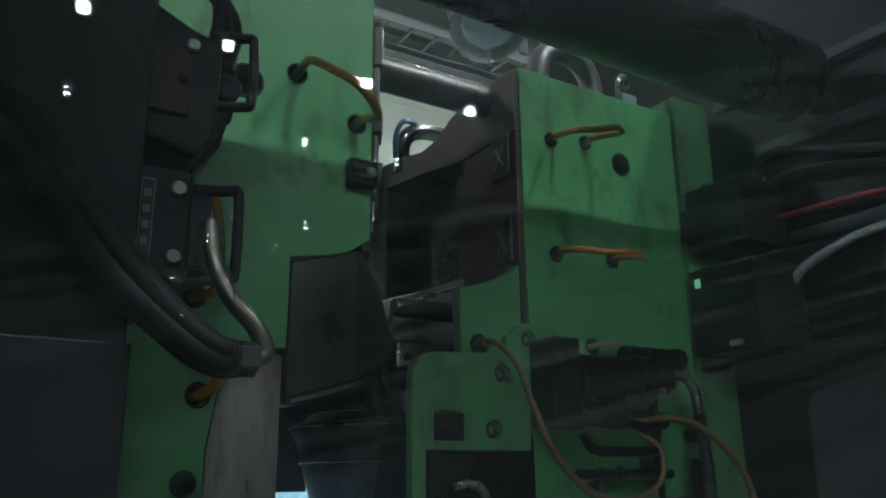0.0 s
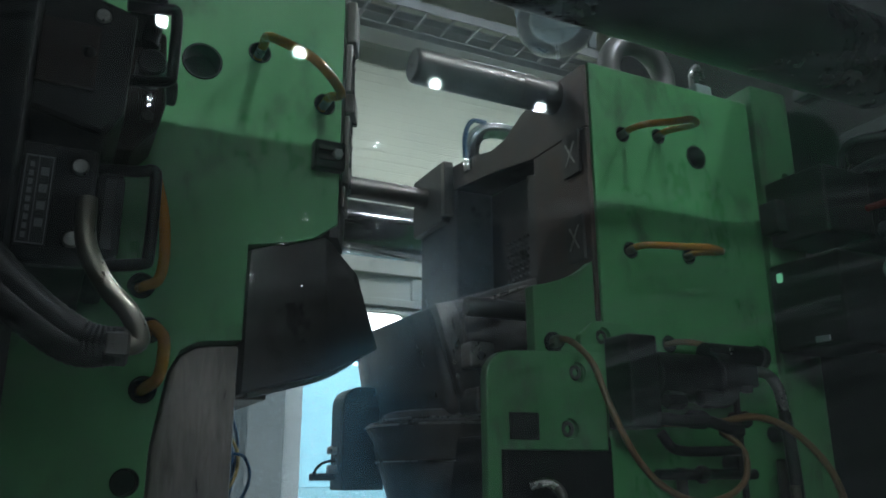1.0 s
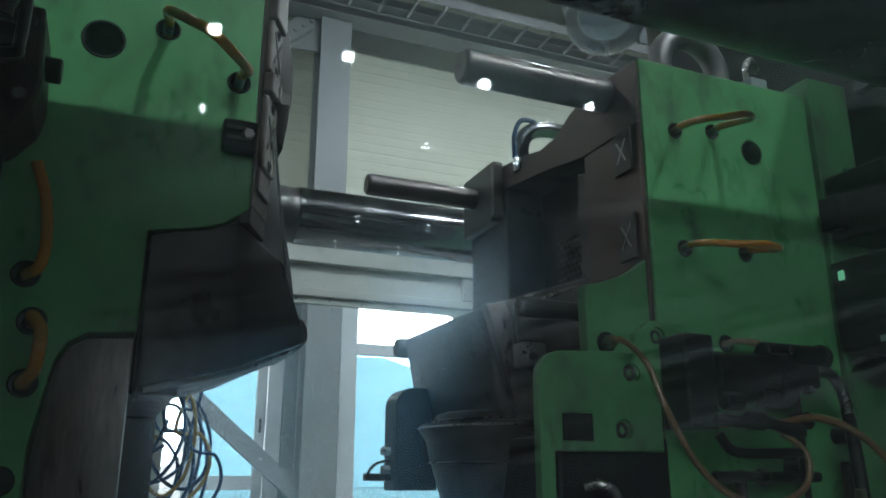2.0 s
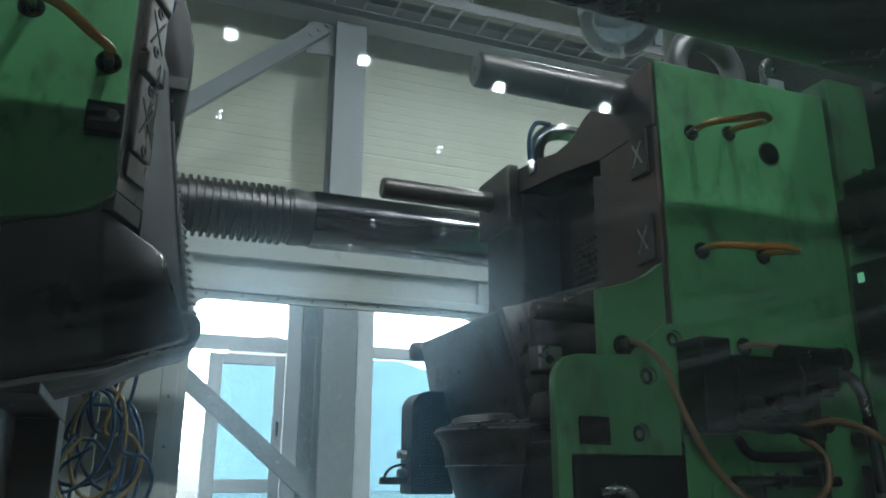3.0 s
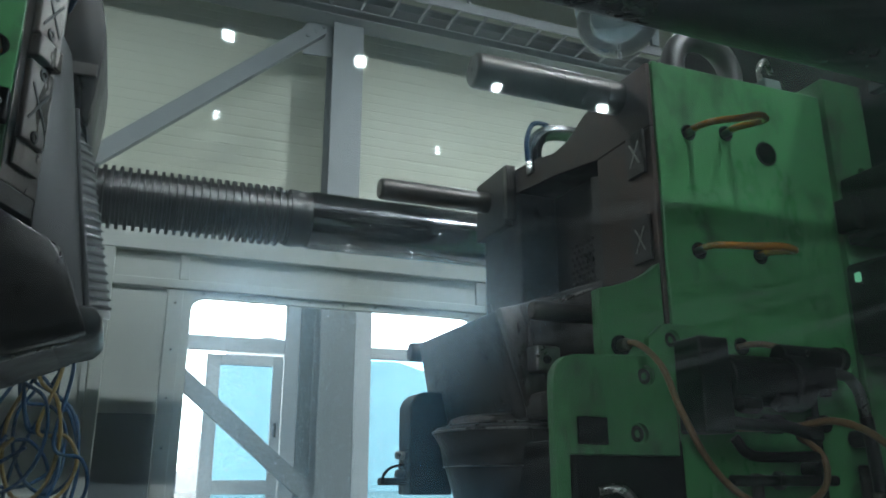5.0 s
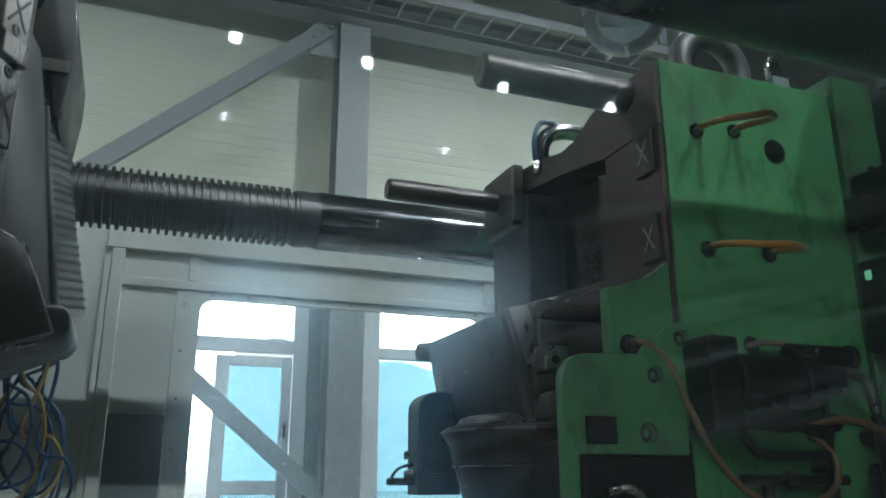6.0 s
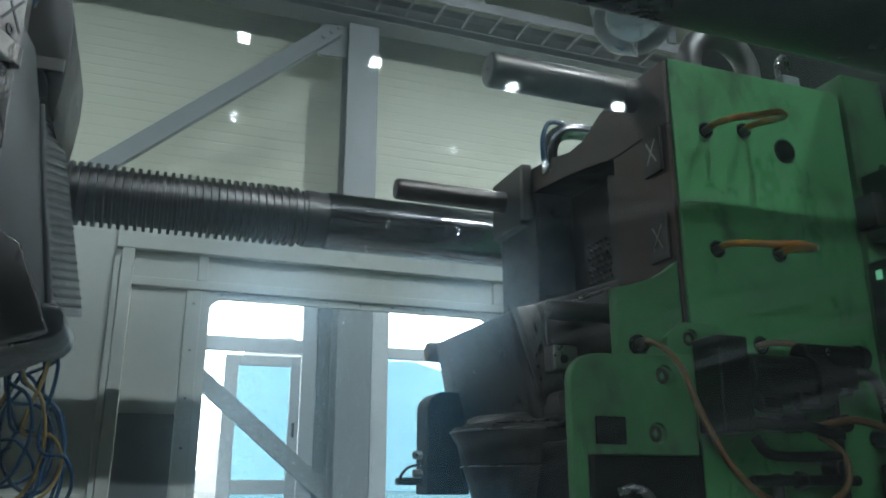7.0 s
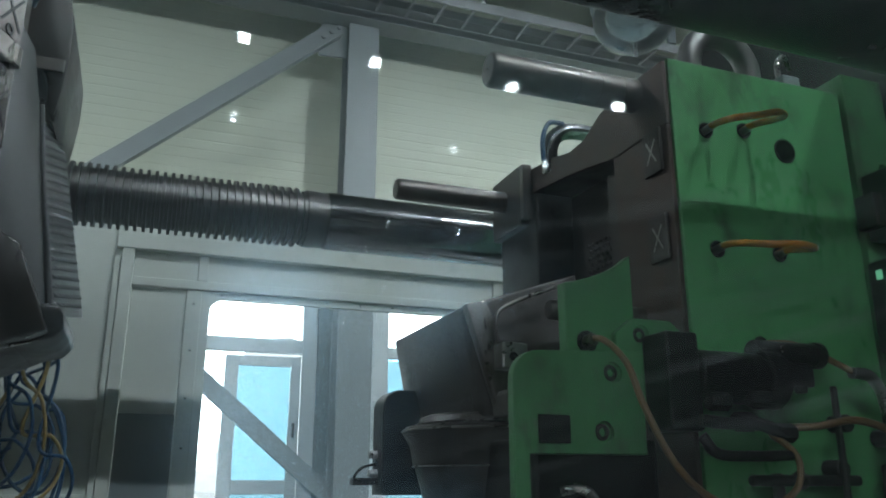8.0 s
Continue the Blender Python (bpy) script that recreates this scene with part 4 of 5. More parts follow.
# ---------------------------------------------------------------- fixed platen side
def platen_side():
    p = thing("fixed_platen", "dark painted fixed platen of the press", "platen", "structure")
    part("platen_body", box(1.872, 2.6, 0.55, 3.1, 0.0, 3.0, 0.02), BLACK_PLATEN, p)
    part("ledge", box(1.84, 1.871, 0.56, 1.42, 2.44, 2.47, 0.004), DARK_GREY, p)
    part("ledge", box(1.845, 1.871, 0.56, 1.30, 2.25, 2.29, 0.004), DARK_GREY, p)
    part("ledge", box(1.835, 1.871, 0.56, 1.28, 1.69, 1.72, 0.004), STEEL_RUST, p)
    part("pale_pipe", cyl((1.845, 0.56, 1.995), "y", 0.020, 0.66, seg=20), DARK_GREY, p, smooth=True)
    b = thing("terminal_box", "black terminal box with hoses before the platen", "terminal box")
    part("box_body", box(1.690, 1.868, 1.25, 1.432, 1.985, 2.165, 0.008), BLACK, b)
    part("box_ear", box(1.655, 1.6895, 1.37, 1.43, 2.01, 2.10, 0.006), BLACK, b)
    part("grab_rod", tube([(1.86, 1.32, 2.22), (1.85, 1.285, 2.213), (1.85, 1.285, 2.08), (1.86, 1.32, 2.07)], 0.006), STEEL_BRIGHT, b, smooth=True)
    c = thing("control_block", "large black hydraulic block with a green indicator", "hydraulic block")
    part("block_body", box(1.665, 1.868, 1.22, 1.432, 1.70, 1.93, 0.01), BLACK, c)
    part("indicator", box(1.659, 1.6645, 1.385, 1.402, 1.878, 1.902, 0.002), GREEN_LED, c, "small green indicator light")
    part("grab_rod", tube([(1.85, 1.32, 1.92), (1.85, 1.285, 1.914), (1.85, 1.285, 1.77), (1.85, 1.32, 1.765)], 0.006), STEEL_BRIGHT, c, smooth=True)
    part("terminal", box(1.659, 1.6645, 1.27, 1.31, 1.71, 1.725, 0.002), GALV, c)
    for label, mtl, r, rib, pts in (("corrugated grey cable hose", DARK_GREY, 0.010, 0.18, [(1.85, 1.31, 2.20), (1.845, 1.29, 2.24), (1.845, 1.234, 2.25), (1.845, 1.12, 2.217), (1.845, 0.95, 2.16), (1.845, 0.7, 2.1)]),
                                    ("corrugated grey cable hose", DARK_GREY, 0.010, 0.18, [(1.85, 1.32, 2.10), (1.845, 1.30, 2.155), (1.845, 1.21, 2.177), (1.845, 1.08, 2.156), (1.845, 0.95, 2.12), (1.845, 0.7, 2.06)]),
                                    ("thin red rubber cable", RED, 0.009, 0.0, [(1.85, 1.32, 2.06), (1.845, 1.262, 2.063), (1.845, 1.1, 2.060), (1.845, 0.97, 2.051), (1.845, 0.7, 2.03)]),
                                    ("corrugated bright steel conduit", GALV, 0.011, 0.2, [(1.85, 1.30, 1.80), (1.835, 1.26, 1.843), (1.835, 1.20, 1.907), (1.835, 1.10, 1.943), (1.835, 0.985, 1.963), (1.835, 0.7, 1.97)])):
        o = thing("cable", label, "cable", group="cables on the platen")
        part("sheath", tube(pts, r, 12, 30 if rib else 10, rib=rib), mtl, o, smooth=True)
    g = thing("grey_cover", "grey sheet-metal cover low on the platen", "cover")
    part("cover_body", prism([(0.60, 0.9), (0.60, 1.72), (1.02, 1.64), (1.19, 1.60), (1.21, 1.56), (1.215, 0.9)], 1.78, 1.870, 0.015, plane="yz"), DARK_GREY, g)


platen_side()


# ---------------------------------------------------------------- moving mould half (built where it is at 1 s)
def moving_half():
    m = thing("moving_mould_half", "green steel mould half on the moving platen", "mould")
    # green plate with a stepped lower corner
    pts = [(-0.06, 2.55), (-0.06, 0.6), (0.168, 0.6), (0.168, 1.45), (0.187, 1.58), (0.205, 1.618), (0.235, 1.636), (0.312, 1.643), (0.312, 1.826), (0.40, 1.842), (0.44, 1.855), (0.487, 1.888), (0.489, 2.55)]
    body = part("mould_plate", prism(pts, YF, 1.60, 0.003), GREEN, m)
    drill(body, [((0.31, YF, 2.231), 0.021, 0.05, "y"), ((0.45, YF, 2.146), 0.021, 0.05, "y"), ((0.20, YF, 2.185), 0.035, 0.1, "y"),
                 ((0.149, YF, 1.650), 0.021, 0.05, "y"), ((0.149, YF, 1.548), 0.021, 0.05, "y"), ((0.135, YF, 1.396), 0.021, 0.05, "y"), ((0.13, YF, 1.728), 0.021, 0.05, "y")])
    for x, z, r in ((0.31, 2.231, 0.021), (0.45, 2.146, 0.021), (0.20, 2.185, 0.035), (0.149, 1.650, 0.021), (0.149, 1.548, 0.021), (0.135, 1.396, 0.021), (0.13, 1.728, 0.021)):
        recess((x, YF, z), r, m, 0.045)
    part("back_plate", box(-0.06, 0.40, 1.601, 2.42, 1.552, 2.55, 0.004), STEEL_RUST, m)
    part("back_foot", box(0.03, 0.305, 1.622, 2.20, 0.0, 1.55, 0.004), STEEL_RUST, m)
    part("back_foot", box(0.03, 0.40, 2.202, 2.42, 0.0, 1.55, 0.004), STEEL_RUST, m)
    # dark latch on the parting edge
    la = part("latch", box(0.425, 0.489, YF - 0.03, YF - 0.001, 1.995, 2.055, 0.004), BLACK, m)
    part("latch_rib", box(0.43, 0.47, YF - 0.036, YF - 0.031, 2.030, 2.040, 0.002), STEEL, la)
    part("latch_rib", box(0.43, 0.47, YF - 0.036, YF - 0.031, 2.010, 2.020, 0.002), STEEL, la)
    part("latch_bolt", cyl((0.47, YF - 0.03, 2.025), (0, -1, 0), 0.012, 0.012, seg=6), STEEL_BRIGHT, la)
    # parting side: an oblique steel land with wear plates, seen as the half draws back
    P0, P1 = Vector((0.490, YF + 0.003, 0)), Vector((0.537, 1.556, 0))
    along, out = (P1 - P0).normalized(), Vector((0.914, -0.405, 0))
    b = prism([(0.490, YF + 0.003), (0.537, 1.556), (0.537, 1.62), (0.44, 1.62), (0.44, 1.598), (0.489, 1.598)], 1.90, 2.55, 0.002, plane="xy")
    part("parting_land", b, STEEL_WORN, m, "scraped oblique steel parting land")
    b = prism([(0.470, YF + 0.004), (0.490, YF + 0.004), (0.535, 1.556), (0.535, 1.62), (0.47, 1.62)], 1.862, 1.899, 0.002, plane="xy")
    part("parting_toe", b, STEEL, m)
    turn = Matrix(((along.x, out.x, 0), (along.y, out.y, 0), (0, 0, 1))).to_4x4()
    for z0, hgt, lift in ((2.195, 0.115, 0.016), (2.147, 0.044, 0.024), (1.985, 0.155, 0.014), (2.315, 0.10, 0.024), (1.935, 0.046, 0.008)):
        w = part("wear_plate", box(0.018, 0.098, 0.001, lift, z0, z0 + hgt, 0.004, m=Matrix.Translation((P0.x, P0.y, 0)) @ turn), STEEL_WORN, m)
        if hgt > 0.11:  # scored cross and two screws
            c = Vector((P0.x, P0.y, z0 + hgt / 2)) + along * 0.058 + out * (lift + 0.0006)
            for sgn in (-1, 1):
                part("score_mark", box(-0.0028, 0.0028, -0.001, 0.001, -0.045, 0.045, 0, m=Matrix.Translation(c) @ turn @ Matrix.Rotation(radians(sgn * 38), 4, "Y")), BLACK_PLATEN, w)
            for dz in (-0.5, 0.5):
                socket_screw(c + Vector((0, 0, dz * (hgt - 0.03))) + out * 0.002, out, 0.012, w, BLACK)
    # dark steel cap that curves over the top of the core
    cap = [(0.50, 2.62), (0.535, 2.585), (0.565, 2.52), (0.592, 2.44), (0.608, 2.36), (0.609, 2.28), (0.602, 2.20), (0.592, 2.13), (0.575, 2.16), (0.57, 2.22), (0.555, 2.26), (0.50, 2.28)]
    part("core_cap", prism(cap, 1.72, 2.06, 0.010), STEEL, m, "dark curved steel cap over the core", True)
    part("cap_band", box(0.52, 0.60, 1.712, 1.7195, 2.245, 2.275, 0.003), STEEL_WORN, m)
    # lower core block: its face recedes from the stepped corner
    ring = [(0.318, 1.456, 1.820), (0.470, 1.466, 1.868), (0.586, 1.60, 1.832), (0.648, 1.625, 1.674), (0.50, 1.53, 1.602), (0.318, 1.462, 1.548)]
    b = bmesh.new()
    fr = [b.verts.new(p) for p in ring]
    bk = [b.verts.new((x, 1.96, z)) for x, y, z in ring]
    b.faces.new((fr[0], fr[1], fr[4], fr[5]))
    b.faces.new((fr[1], fr[2], fr[3], fr[4]))
    b.faces.new(bk)
    for i in range(6):
        b.faces.new((fr[i], bk[i], bk[(i + 1) % 6], fr[(i + 1) % 6]))
    bmesh.ops.bevel(b, geom=b.edges[:], offset=0.006, segments=2, affect="EDGES", profile=0.5)
    part("lower_core", b, STEEL, m, "dark flared lower core block", True)
    part("lower_core_rim", tube([(0.33, 1.475, 1.548), (0.42, 1.51, 1.572), (0.50, 1.55, 1.598), (0.58, 1.62, 1.64), (0.64, 1.70, 1.672)], 0.006, 10), STEEL_BRIGHT, m, smooth=True)
    # scraped steel foot under the step
    foot = [(0.172, 0.6), (0.172, 1.45), (0.19, 1.578), (0.207, 1.612), (0.237, 1.630), (0.310, 1.637), (0.310, 0.6)]
    part("side_foot", prism(foot, YF + 0.012, 1.62, 0.008), FOOT, m, "scraped grey steel foot", True)
    # latch tube on the top edge
    part("blue_tail", tube([(0.52, 1.60, 2.50), (0.53, 1.60, 2.44), (0.55, 1.62, 2.40), (0.53, 1.66, 2.36)], 0.008), BLUE, m, smooth=True)
    return m


MOVING = moving_half()


def moulded_part():
    """The grey plastic shell that still sits on the core: smooth rim, knobbed panel, lower lip."""
    o = thing("moulded_shell", "grey moulded plastic shell with a knobbed panel on its core", "moulding")
    # panel surface: leans outwards towards the bottom and bulges along y
    def surf(u, v):
        y = 1.683 + 0.30 * u
        bulge = (0.014 + 0.024 * v) * math.sin(min(u * 1.15, 1.25) * math.pi / 2) ** 0.8 if u > 0 else 0
        x = 0.569 + 0.073 * v + bulge
        z = 2.117 - 0.405 * v + (0.105 - 0.05 * v) * u
        return Vector((x, y, z))
    b = bmesh.new()
    n, k = 24, 24
    g = [[b.verts.new(surf(i / n, j / k)) for j in range(k + 1)] for i in range(n + 1)]
    back = [[b.verts.new((0.50, v.co.y, v.co.z)) for v in row] for row in g]
    for i in range(n):
        for j in range(k):
            b.faces.new((g[i][j], g[i + 1][j], g[i + 1][j + 1], g[i][j + 1]))
    for i in range(n):
        for j in (0, k):
            b.faces.new((g[i][j], g[i + 1][j], back[i + 1][j], back[i][j]))
    for j in range(k):
        for i in (0, n):
            b.faces.new((g[i][j], g[i][j + 1], back[i][j + 1], back[i][j]))
    part("panel", b, PLASTIC, o, smooth=True)
    # scale-like studs: a lopsided pyramid whose point leans down and outwards
    knob = bmesh.new()
    foot = [knob.verts.new(p) for p in ((-0.0090, -0.0065, -0.001), (0.0060, -0.0065, -0.001), (0.0060, 0.0065, -0.001), (-0.0090, 0.0065, -0.001))]
    crest = [knob.verts.new(p) for p in ((0.0015, -0.0060, 0.0072), (0.0050, -0.0060, 0.0072), (0.0050, -0.0020, 0.0062))]
    for q in ((foot[0], foot[1], crest[1], crest[0]), (foot[1], foot[2], crest[2], crest[1]), (foot[2], foot[3], crest[2]), (foot[3], foot[0], crest[0]), (foot[3], crest[0], crest[2]), crest, foot):
        knob.faces.new(q)
    me = part("knob", knob, PLASTIC, o)
    first = True
    for i in range(8):
        for j in range(21):
            u, v = 0.06 + 0.80 * (i + 0.5 * (j % 2)) / 8, 0.035 + 0.95 * j / 21
            if u > 0.55 + 2.2 * v:
                continue
            p, q = surf(u, v), surf(u + 0.01, v)
            across = (q - p).normalized()
            nrm = across.cross(surf(u, v + 0.01) - p).normalized()
            if nrm.x < 0:
                nrm = -nrm
            rise = nrm.cross(across)
            w = me if first else me.copy()
            if not first:
                scene.collection.objects.link(w)
            first = False
            w.matrix_basis = Matrix.Translation(p) @ Matrix((across, rise, nrm)).transposed().to_4x4()
    part("rim", tube([surf(0, 0) + Vector((0.004, -0.004, 0.03)), surf(0, 0.3) + Vector((0.004, -0.004, 0)), surf(0, 0.7) + Vector((0.004, -0.004, 0)), surf(0, 1) + Vector((0.004, -0.004, -0.02))], 0.007, 10), PLASTIC, o, smooth=True)
    b = bmesh.new()
    strip = [[b.verts.new(p) for p in ((0.537, 1.560, 2.26 - 0.50 * t), (0.556 + 0.04 * t, 1.62, 2.24 - 0.50 * t), surf(0, t * 0.99) + Vector((0.001, -0.001, 0.03 * (1 - t))), (0.52, 1.70, 2.2 - 0.48 * t))] for t in [i / 12 for i in range(13)]]
    for a, c in zip(strip, strip[1:]):
        for i in range(4):
            b.faces.new((a[i], a[(i + 1) % 4], c[(i + 1) % 4], c[i]))
    b.faces.new(strip[0])
    b.faces.new(strip[-1])
    part("side_flange", b, PLASTIC, o, "smooth grey side flange", True)
    lip = [(0.52, 1.735), (0.60, 1.735), (0.660, 1.732), (0.672, 1.712), (0.674, 1.685), (0.655, 1.664), (0.60, 1.648), (0.52, 1.635)]
    part("lower_lip", prism(lip, 1.66, 1.93, 0.010), STEEL, o, "dark glossy lower lip", True)
    return o


SHELL = moulded_part()
MOVERS = [MOVING]


def moving_hoses():
    made = []
    o = u_hose((0.31, YF, 2.231), (0.45, YF, 2.146), 0.155, -0.035, 0.0095, "cooling_hose", "amber loop hose on the moving green mould")
    made.append(o)
    for z0, z1 in ((1.650, 1.548),):
        o = thing("cooling_hose", "short amber hose bridging two ports", "hose", group="cooling hoses")
        part("hose", tube([(0.149, YF + 0.02, z0), (0.152, YF - 0.03, z0 + 0.003), (0.168, YF - 0.055, z0 - 0.02), (0.170, YF - 0.06, (z0 + z1) / 2), (0.166, YF - 0.05, z1 + 0.015), (0.149, YF - 0.02, z1), (0.149, YF + 0.02, z1)], 0.0105, 12), AMBER, o, smooth=True)
        made.append(o)
    o = thing("cooling_hose", "amber hose rising from a port", "hose", group="cooling hoses")
    part("hose", tube([(0.13, YF + 0.02, 1.728), (0.135, YF - 0.03, 1.722), (0.152, YF - 0.05, 1.73), (0.158, YF - 0.05, 1.77), (0.150, YF - 0.06, 1.84), (0.13, YF - 0.08, 1.90)], 0.0095, 12), AMBER, o, smooth=True)
    made.append(o)
    rnd = random.Random(5)
    o = thing("air_hose_bundle", "tangled loops of blue and ochre air hoses", "hose bundle")
    for i in range(12):
        cx, cz = 0.47 + rnd.uniform(-0.07, 0.05), 1.48 + rnd.uniform(-0.10, 0.06)
        rx, rz, y0, ph = rnd.uniform(0.07, 0.15), rnd.uniform(0.12, 0.24), 2.85 + rnd.uniform(-0.12, 0.12), rnd.uniform(0, 6.28)
        tilt = rnd.uniform(-0.6, 0.6)
        pts = [(0.45 + rnd.uniform(-0.09, 0.09), 2.6, 1.90), (0.48 + rnd.uniform(-0.06, 0.10), 2.72, 1.78)]
        for a in range(9):
            q = math.pi / 2 - a * 0.72 + 0.2 * math.sin(ph)
            pts.append((cx + rx * math.cos(q) + tilt * rz * 0.3 * math.sin(q), y0 + 0.05 * math.sin(q + ph), cz + rz * math.sin(q)))
        part("air_hose", tube(pts, 0.0062, 8, 7), YELLOW if i % 6 == 1 else BLUE, o, smooth=True)
    part("hose_clamp", box(0.30, 0.55, 2.412, 2.62, 1.86, 1.93, 0.006), BLACK, o)
    made.append(o)
    return made


MOVERS += moving_hoses()


def hydraulic_blocks():
    """Black valve blocks with grab handles that stand out from the moving half."""
    made = []

    def set_back(o, k, dx=0.0, dz=0.0):
        """Enlarge a block about the eye's point at 0 s, no deeper than the mould face."""
        for c in o.children_recursive:
            for v in c.data.vertices:
                v.co = ((v.co.x - DX) * k + DX + dx, min(v.co.y * k, YF - 0.004 - 0.02 * (1.3 - min(v.co.y, 1.3))), 1.4 + (v.co.z - 1.4) * k + dz)

    DX = -0.232                       # built at the place of 0 s, brought back to that of 1 s
    def handle(x0, x1, z0, z1, y, parent):
        part("handle", tube([(x0, y, z1 - 0.004), (x1 - 0.02, y, z1), (x1 - 0.004, y, z1 + 0.004), (x1, y, z1 - 0.012), (x1, y, z0 + 0.014), (x1 - 0.008, y, z0), (x0, y, z0 - 0.008)], 0.0070, 10, 4), BLACK, parent, "bent black grab handle", True)
    o = thing("valve_block", "black hydraulic valve block with a grab handle", "valve block")
    X = lambda x: x + DX
    part("body", prism([(X(-0.05), 1.80), (X(0.12), 1.795), (X(0.215), 1.770), (X(0.235), 1.80), (X(0.238), 1.93), (X(0.20), 1.94), (X(0.16), 1.96), (X(-0.05), 2.05)], 0.90, 1.30, 0.006), BLACK, o)
    part("upper_body", box(X(-0.05), X(0.15), 0.905, 1.3, 1.965, 2.3, 0.01), BLACK, o)
    part("cover_plate", box(X(0.10), X(0.20), 0.893, 0.899, 1.82, 1.90, 0.003), BROWN, o)
    for x, z in ((0.19, 1.865), (0.20, 1.915)):
        part("bolt_head", cyl((X(x), 0.899, z), (0, -1, 0), 0.009, 0.006, seg=16), STEEL_BRIGHT, o)
    handle(X(0.225), X(0.283), 1.86, 1.955, 0.92, o)
    part("valve_knob", cyl((X(0.262), 1.00, 1.90), (0, -1, 0), 0.018, 0.05, seg=20), BLACK, o, smooth=True)
    for k in range(2):
        part("riser_hose", tube([(X(0.235 + 0.02 * k), 0.95, 1.92), (X(0.245 + 0.012 * k), 0.95, 2.0), (X(0.23 - 0.05 * k), 0.96, 2.1), (X(0.2 - 0.06 * k), 0.97, 2.25)], 0.012, 12), RUBBER, o, smooth=True)
    set_back(o, 1.22)
    rear = part("rear_body", prism([(X(0.05), 1.925), (X(0.19), 1.915), (X(0.313), 1.917), (X(0.350), 1.965), (X(0.359), 2.01), (X(0.349), 2.142), (X(0.05), 2.15)], 1.30, 1.446, 0.006), BROWN, o, "dark brown valve body")
    for x, z in ((0.33, 1.98), (0.33, 2.11)):
        part("bolt_head", cyl((X(x), 1.30, z), (0, -1, 0), 0.011, 0.008, seg=16), STEEL, rear)
    part("pressure_port", cyl((X(0.345), 1.36, 2.06), "x", 0.022, 0.035, seg=20), BLACK, rear, smooth=True)
    made.append(o)
    o = thing("valve_block", "black hydraulic valve block with a printed plate and handle", "valve block")
    part("body", box(X(0.135), X(0.215), 0.90, 1.25, 1.615, 1.752, 0.006), BLACK, o)
    part("side_body", box(X(0.2155), X(0.245), 0.915, 1.20, 1.635, 1.735, 0.01), BLACK, o)
    pl = part("label_plate", box(X(0.142), X(0.172), 0.8965, 0.899, 1.635, 1.735, 0.002), PLATE, o)
    for x0, x1, z0, z1 in ((0.1435, 0.1705, 1.7325, 1.734), (0.1435, 0.1705, 1.636, 1.6375), (0.1435, 0.1445, 1.638, 1.732), (0.1695, 0.1705, 1.638, 1.732), (0.156, 0.1568, 1.638, 1.732)):
        part("border", box(X(x0), X(x1), 0.8955, 0.8962, z0, z1, 0), PRINT, pl)
    for i in range(4):
        part("print_mark", box(X(0.159), X(0.167), 0.8955, 0.8962, 1.655 + 0.019 * i, 1.664 + 0.019 * i, 0), PRINT, pl)
    for i in range(9):
        part("print_mark", box(X(0.148), X(0.1525), 0.8955, 0.8962, 1.642 + 0.0098 * i, 1.648 + 0.0098 * i, 0), PRINT, pl)
    for z in (1.645, 1.727):
        part("bolt_head", cyl((X(0.196), 0.899, z), (0, -1, 0), 0.0095, 0.007, seg=16), STEEL_BRIGHT, o)
    handle(X(0.215), X(0.278), 1.635, 1.745, 0.93, o)
    set_back(o, 1.22)
    made.append(o)
    o = thing("hydraulic_hose", "thick black ribbed hydraulic hoses with a steel elbow", "hydraulic hose")
    for k in range(2):
        d = 0.035 * k
        part("hose", tube([(X(-0.05), 0.90, 1.84 - d), (X(0.03), 0.88, 1.80 - d), (X(0.08), 0.865, 1.74 - d), (X(0.13), 0.855, 1.67 - d), (X(0.19), 0.85, 1.60 - d * 0.6), (X(0.25), 0.85, 1.555 - d * 0.4), (X(0.295), 0.85, 1.545)], 0.0165, 14, 16, rib=0.07), RUBBER, o, smooth=True)
    part("elbow", tube([(X(0.290), 0.85, 1.545), (X(0.309), 0.85, 1.552), (X(0.297), 0.85, 1.58), (X(0.27), 0.855, 1.61), (X(0.25), 0.86, 1.65), (X(0.246), 0.87, 1.70)], 0.0105, 14), BRASS, o, "nickel-plated steel elbow", True)
    part("union_nut", cyl((X(0.275), 0.85, 1.545), "x", 0.02, 0.025, seg=6), STEEL, o)
    set_back(o, 1.08, -0.016, -0.018)
    made.append(o)
    o = thing("moving_platen", "dark painted moving platen of the press", "platen")
    part("platen_body", box(-0.75, -0.062, 0.98, 3.05, 0.0, 2.7, 0.003), BLACK_PLATEN, o)
    part("cover_sheet", box(X(-0.2), X(0.168), 0.93, 1.44, 0.5, 1.55, 0.003), BLACK_PLATEN, o)
    made.append(o)
    return made


MOVERS += hydraulic_blocks()


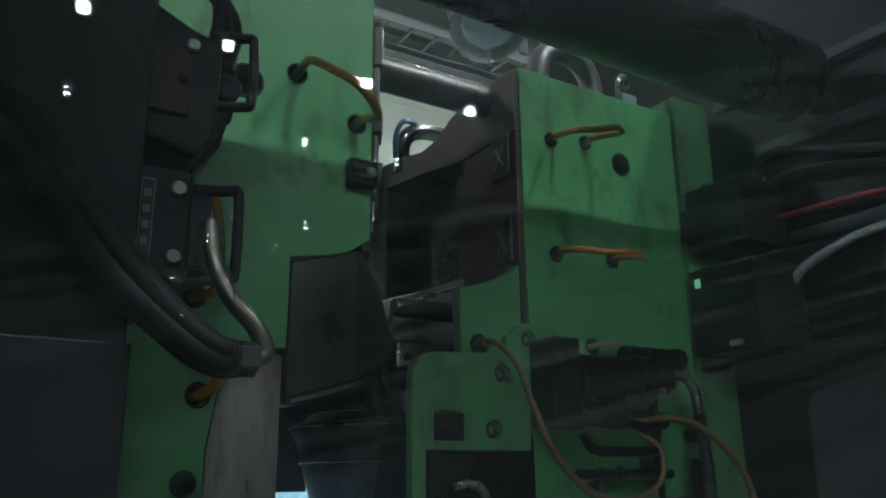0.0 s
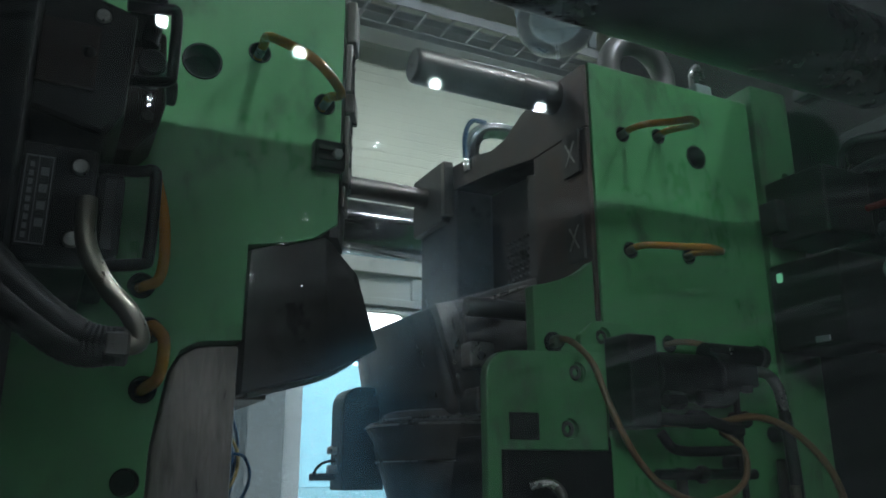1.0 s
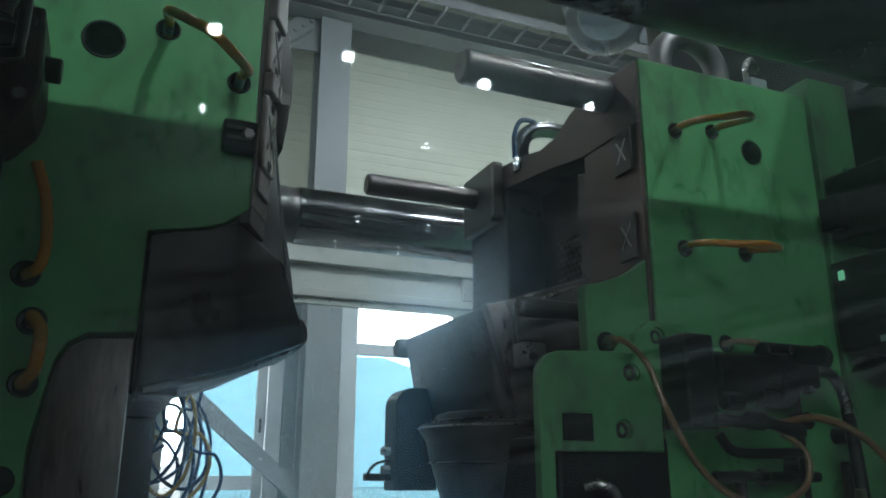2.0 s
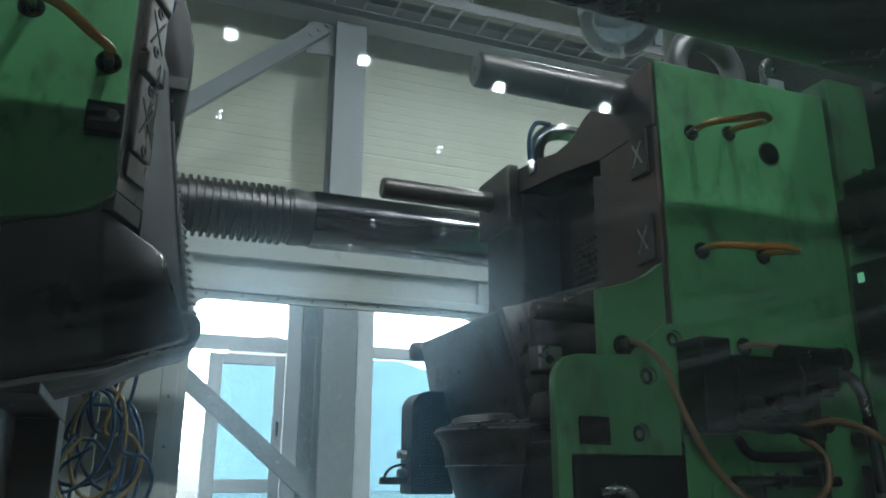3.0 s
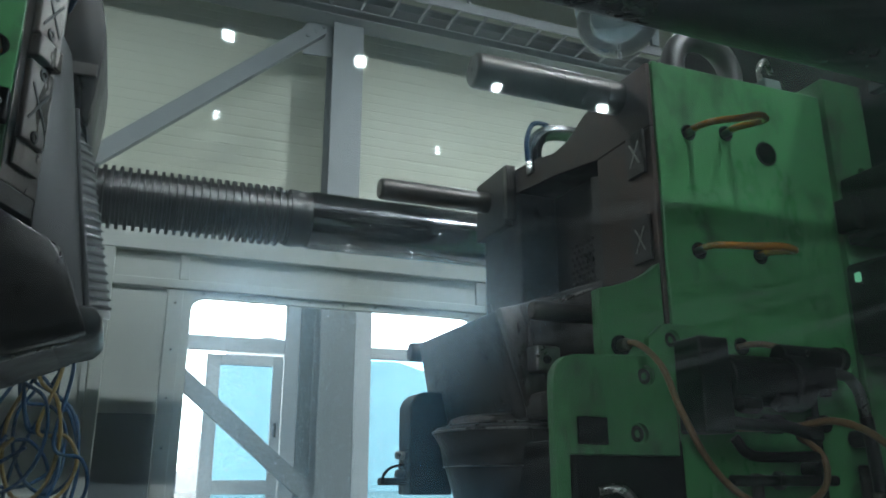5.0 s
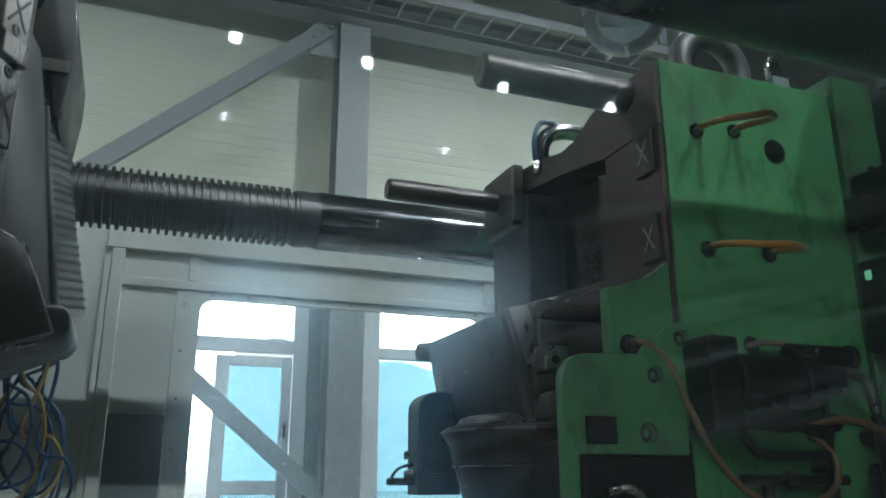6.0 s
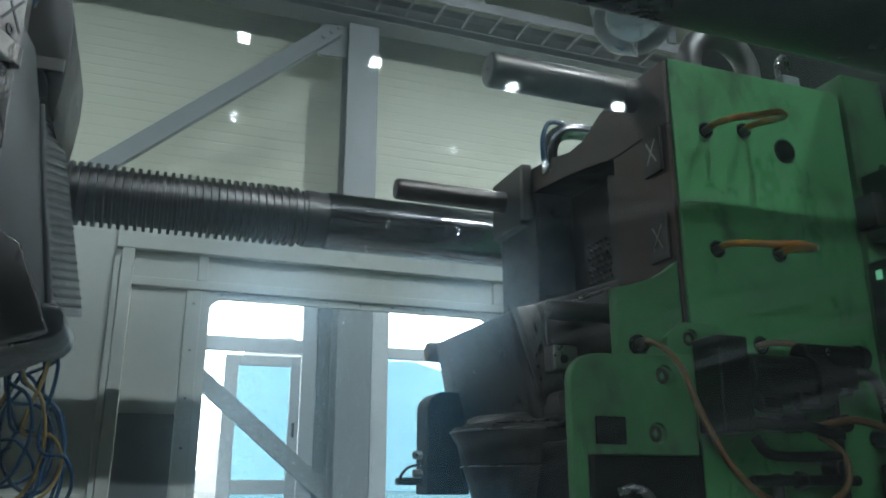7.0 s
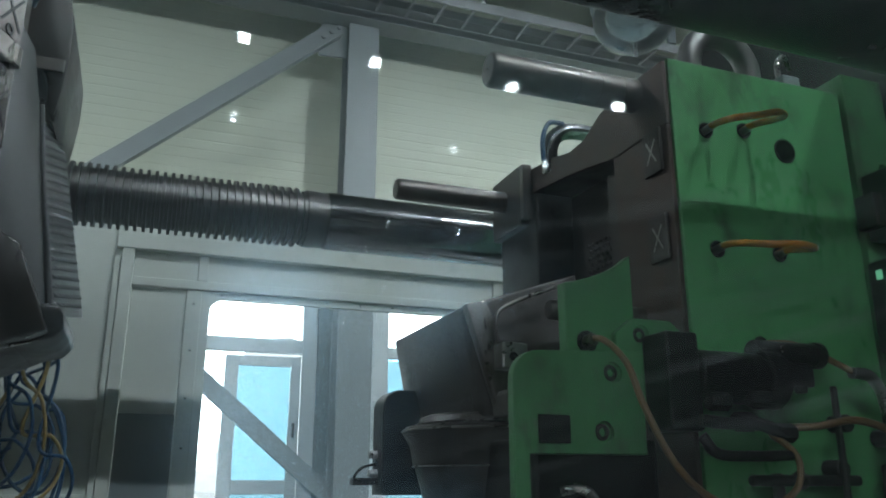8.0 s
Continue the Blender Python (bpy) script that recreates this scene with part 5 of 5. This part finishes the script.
def motions():
    track = [(0.0, 0.232), (0.5, 0.117), (1.0, 0.0), (1.5, -0.138), (2.0, -0.277), (2.2, -0.333), (2.7, -0.470), (3.0, -0.545), (3.3, -0.592), (3.5, -0.608), (4.0, -0.649), (4.5, -0.687),
             (5.2, -0.742), (6.0, -0.800), (6.3, -0.819), (6.5, -0.828), (6.7, -0.829), (8.0, -0.829)]
    for ob in MOVERS:
        walk(ob, [(t, pose(dx, 0, 0)) for t, dx in track])
    push = {0.0: -0.088, 0.5: -0.07, 1.0: -0.05, 1.5: -0.03, 2.0: -0.013, 2.2: -0.009}
    walk(SHELL, [(t, pose(dx + push.get(t, 0.0), 0, 0)) for t, dx in track])
    walk(SLIDE, [(t, pose(dx, 0, 0)) for t, dx in ((0.0, 0), (7.1, 0), (7.2, -0.004), (7.5, -0.053), (8.0, -0.128))])


motions()
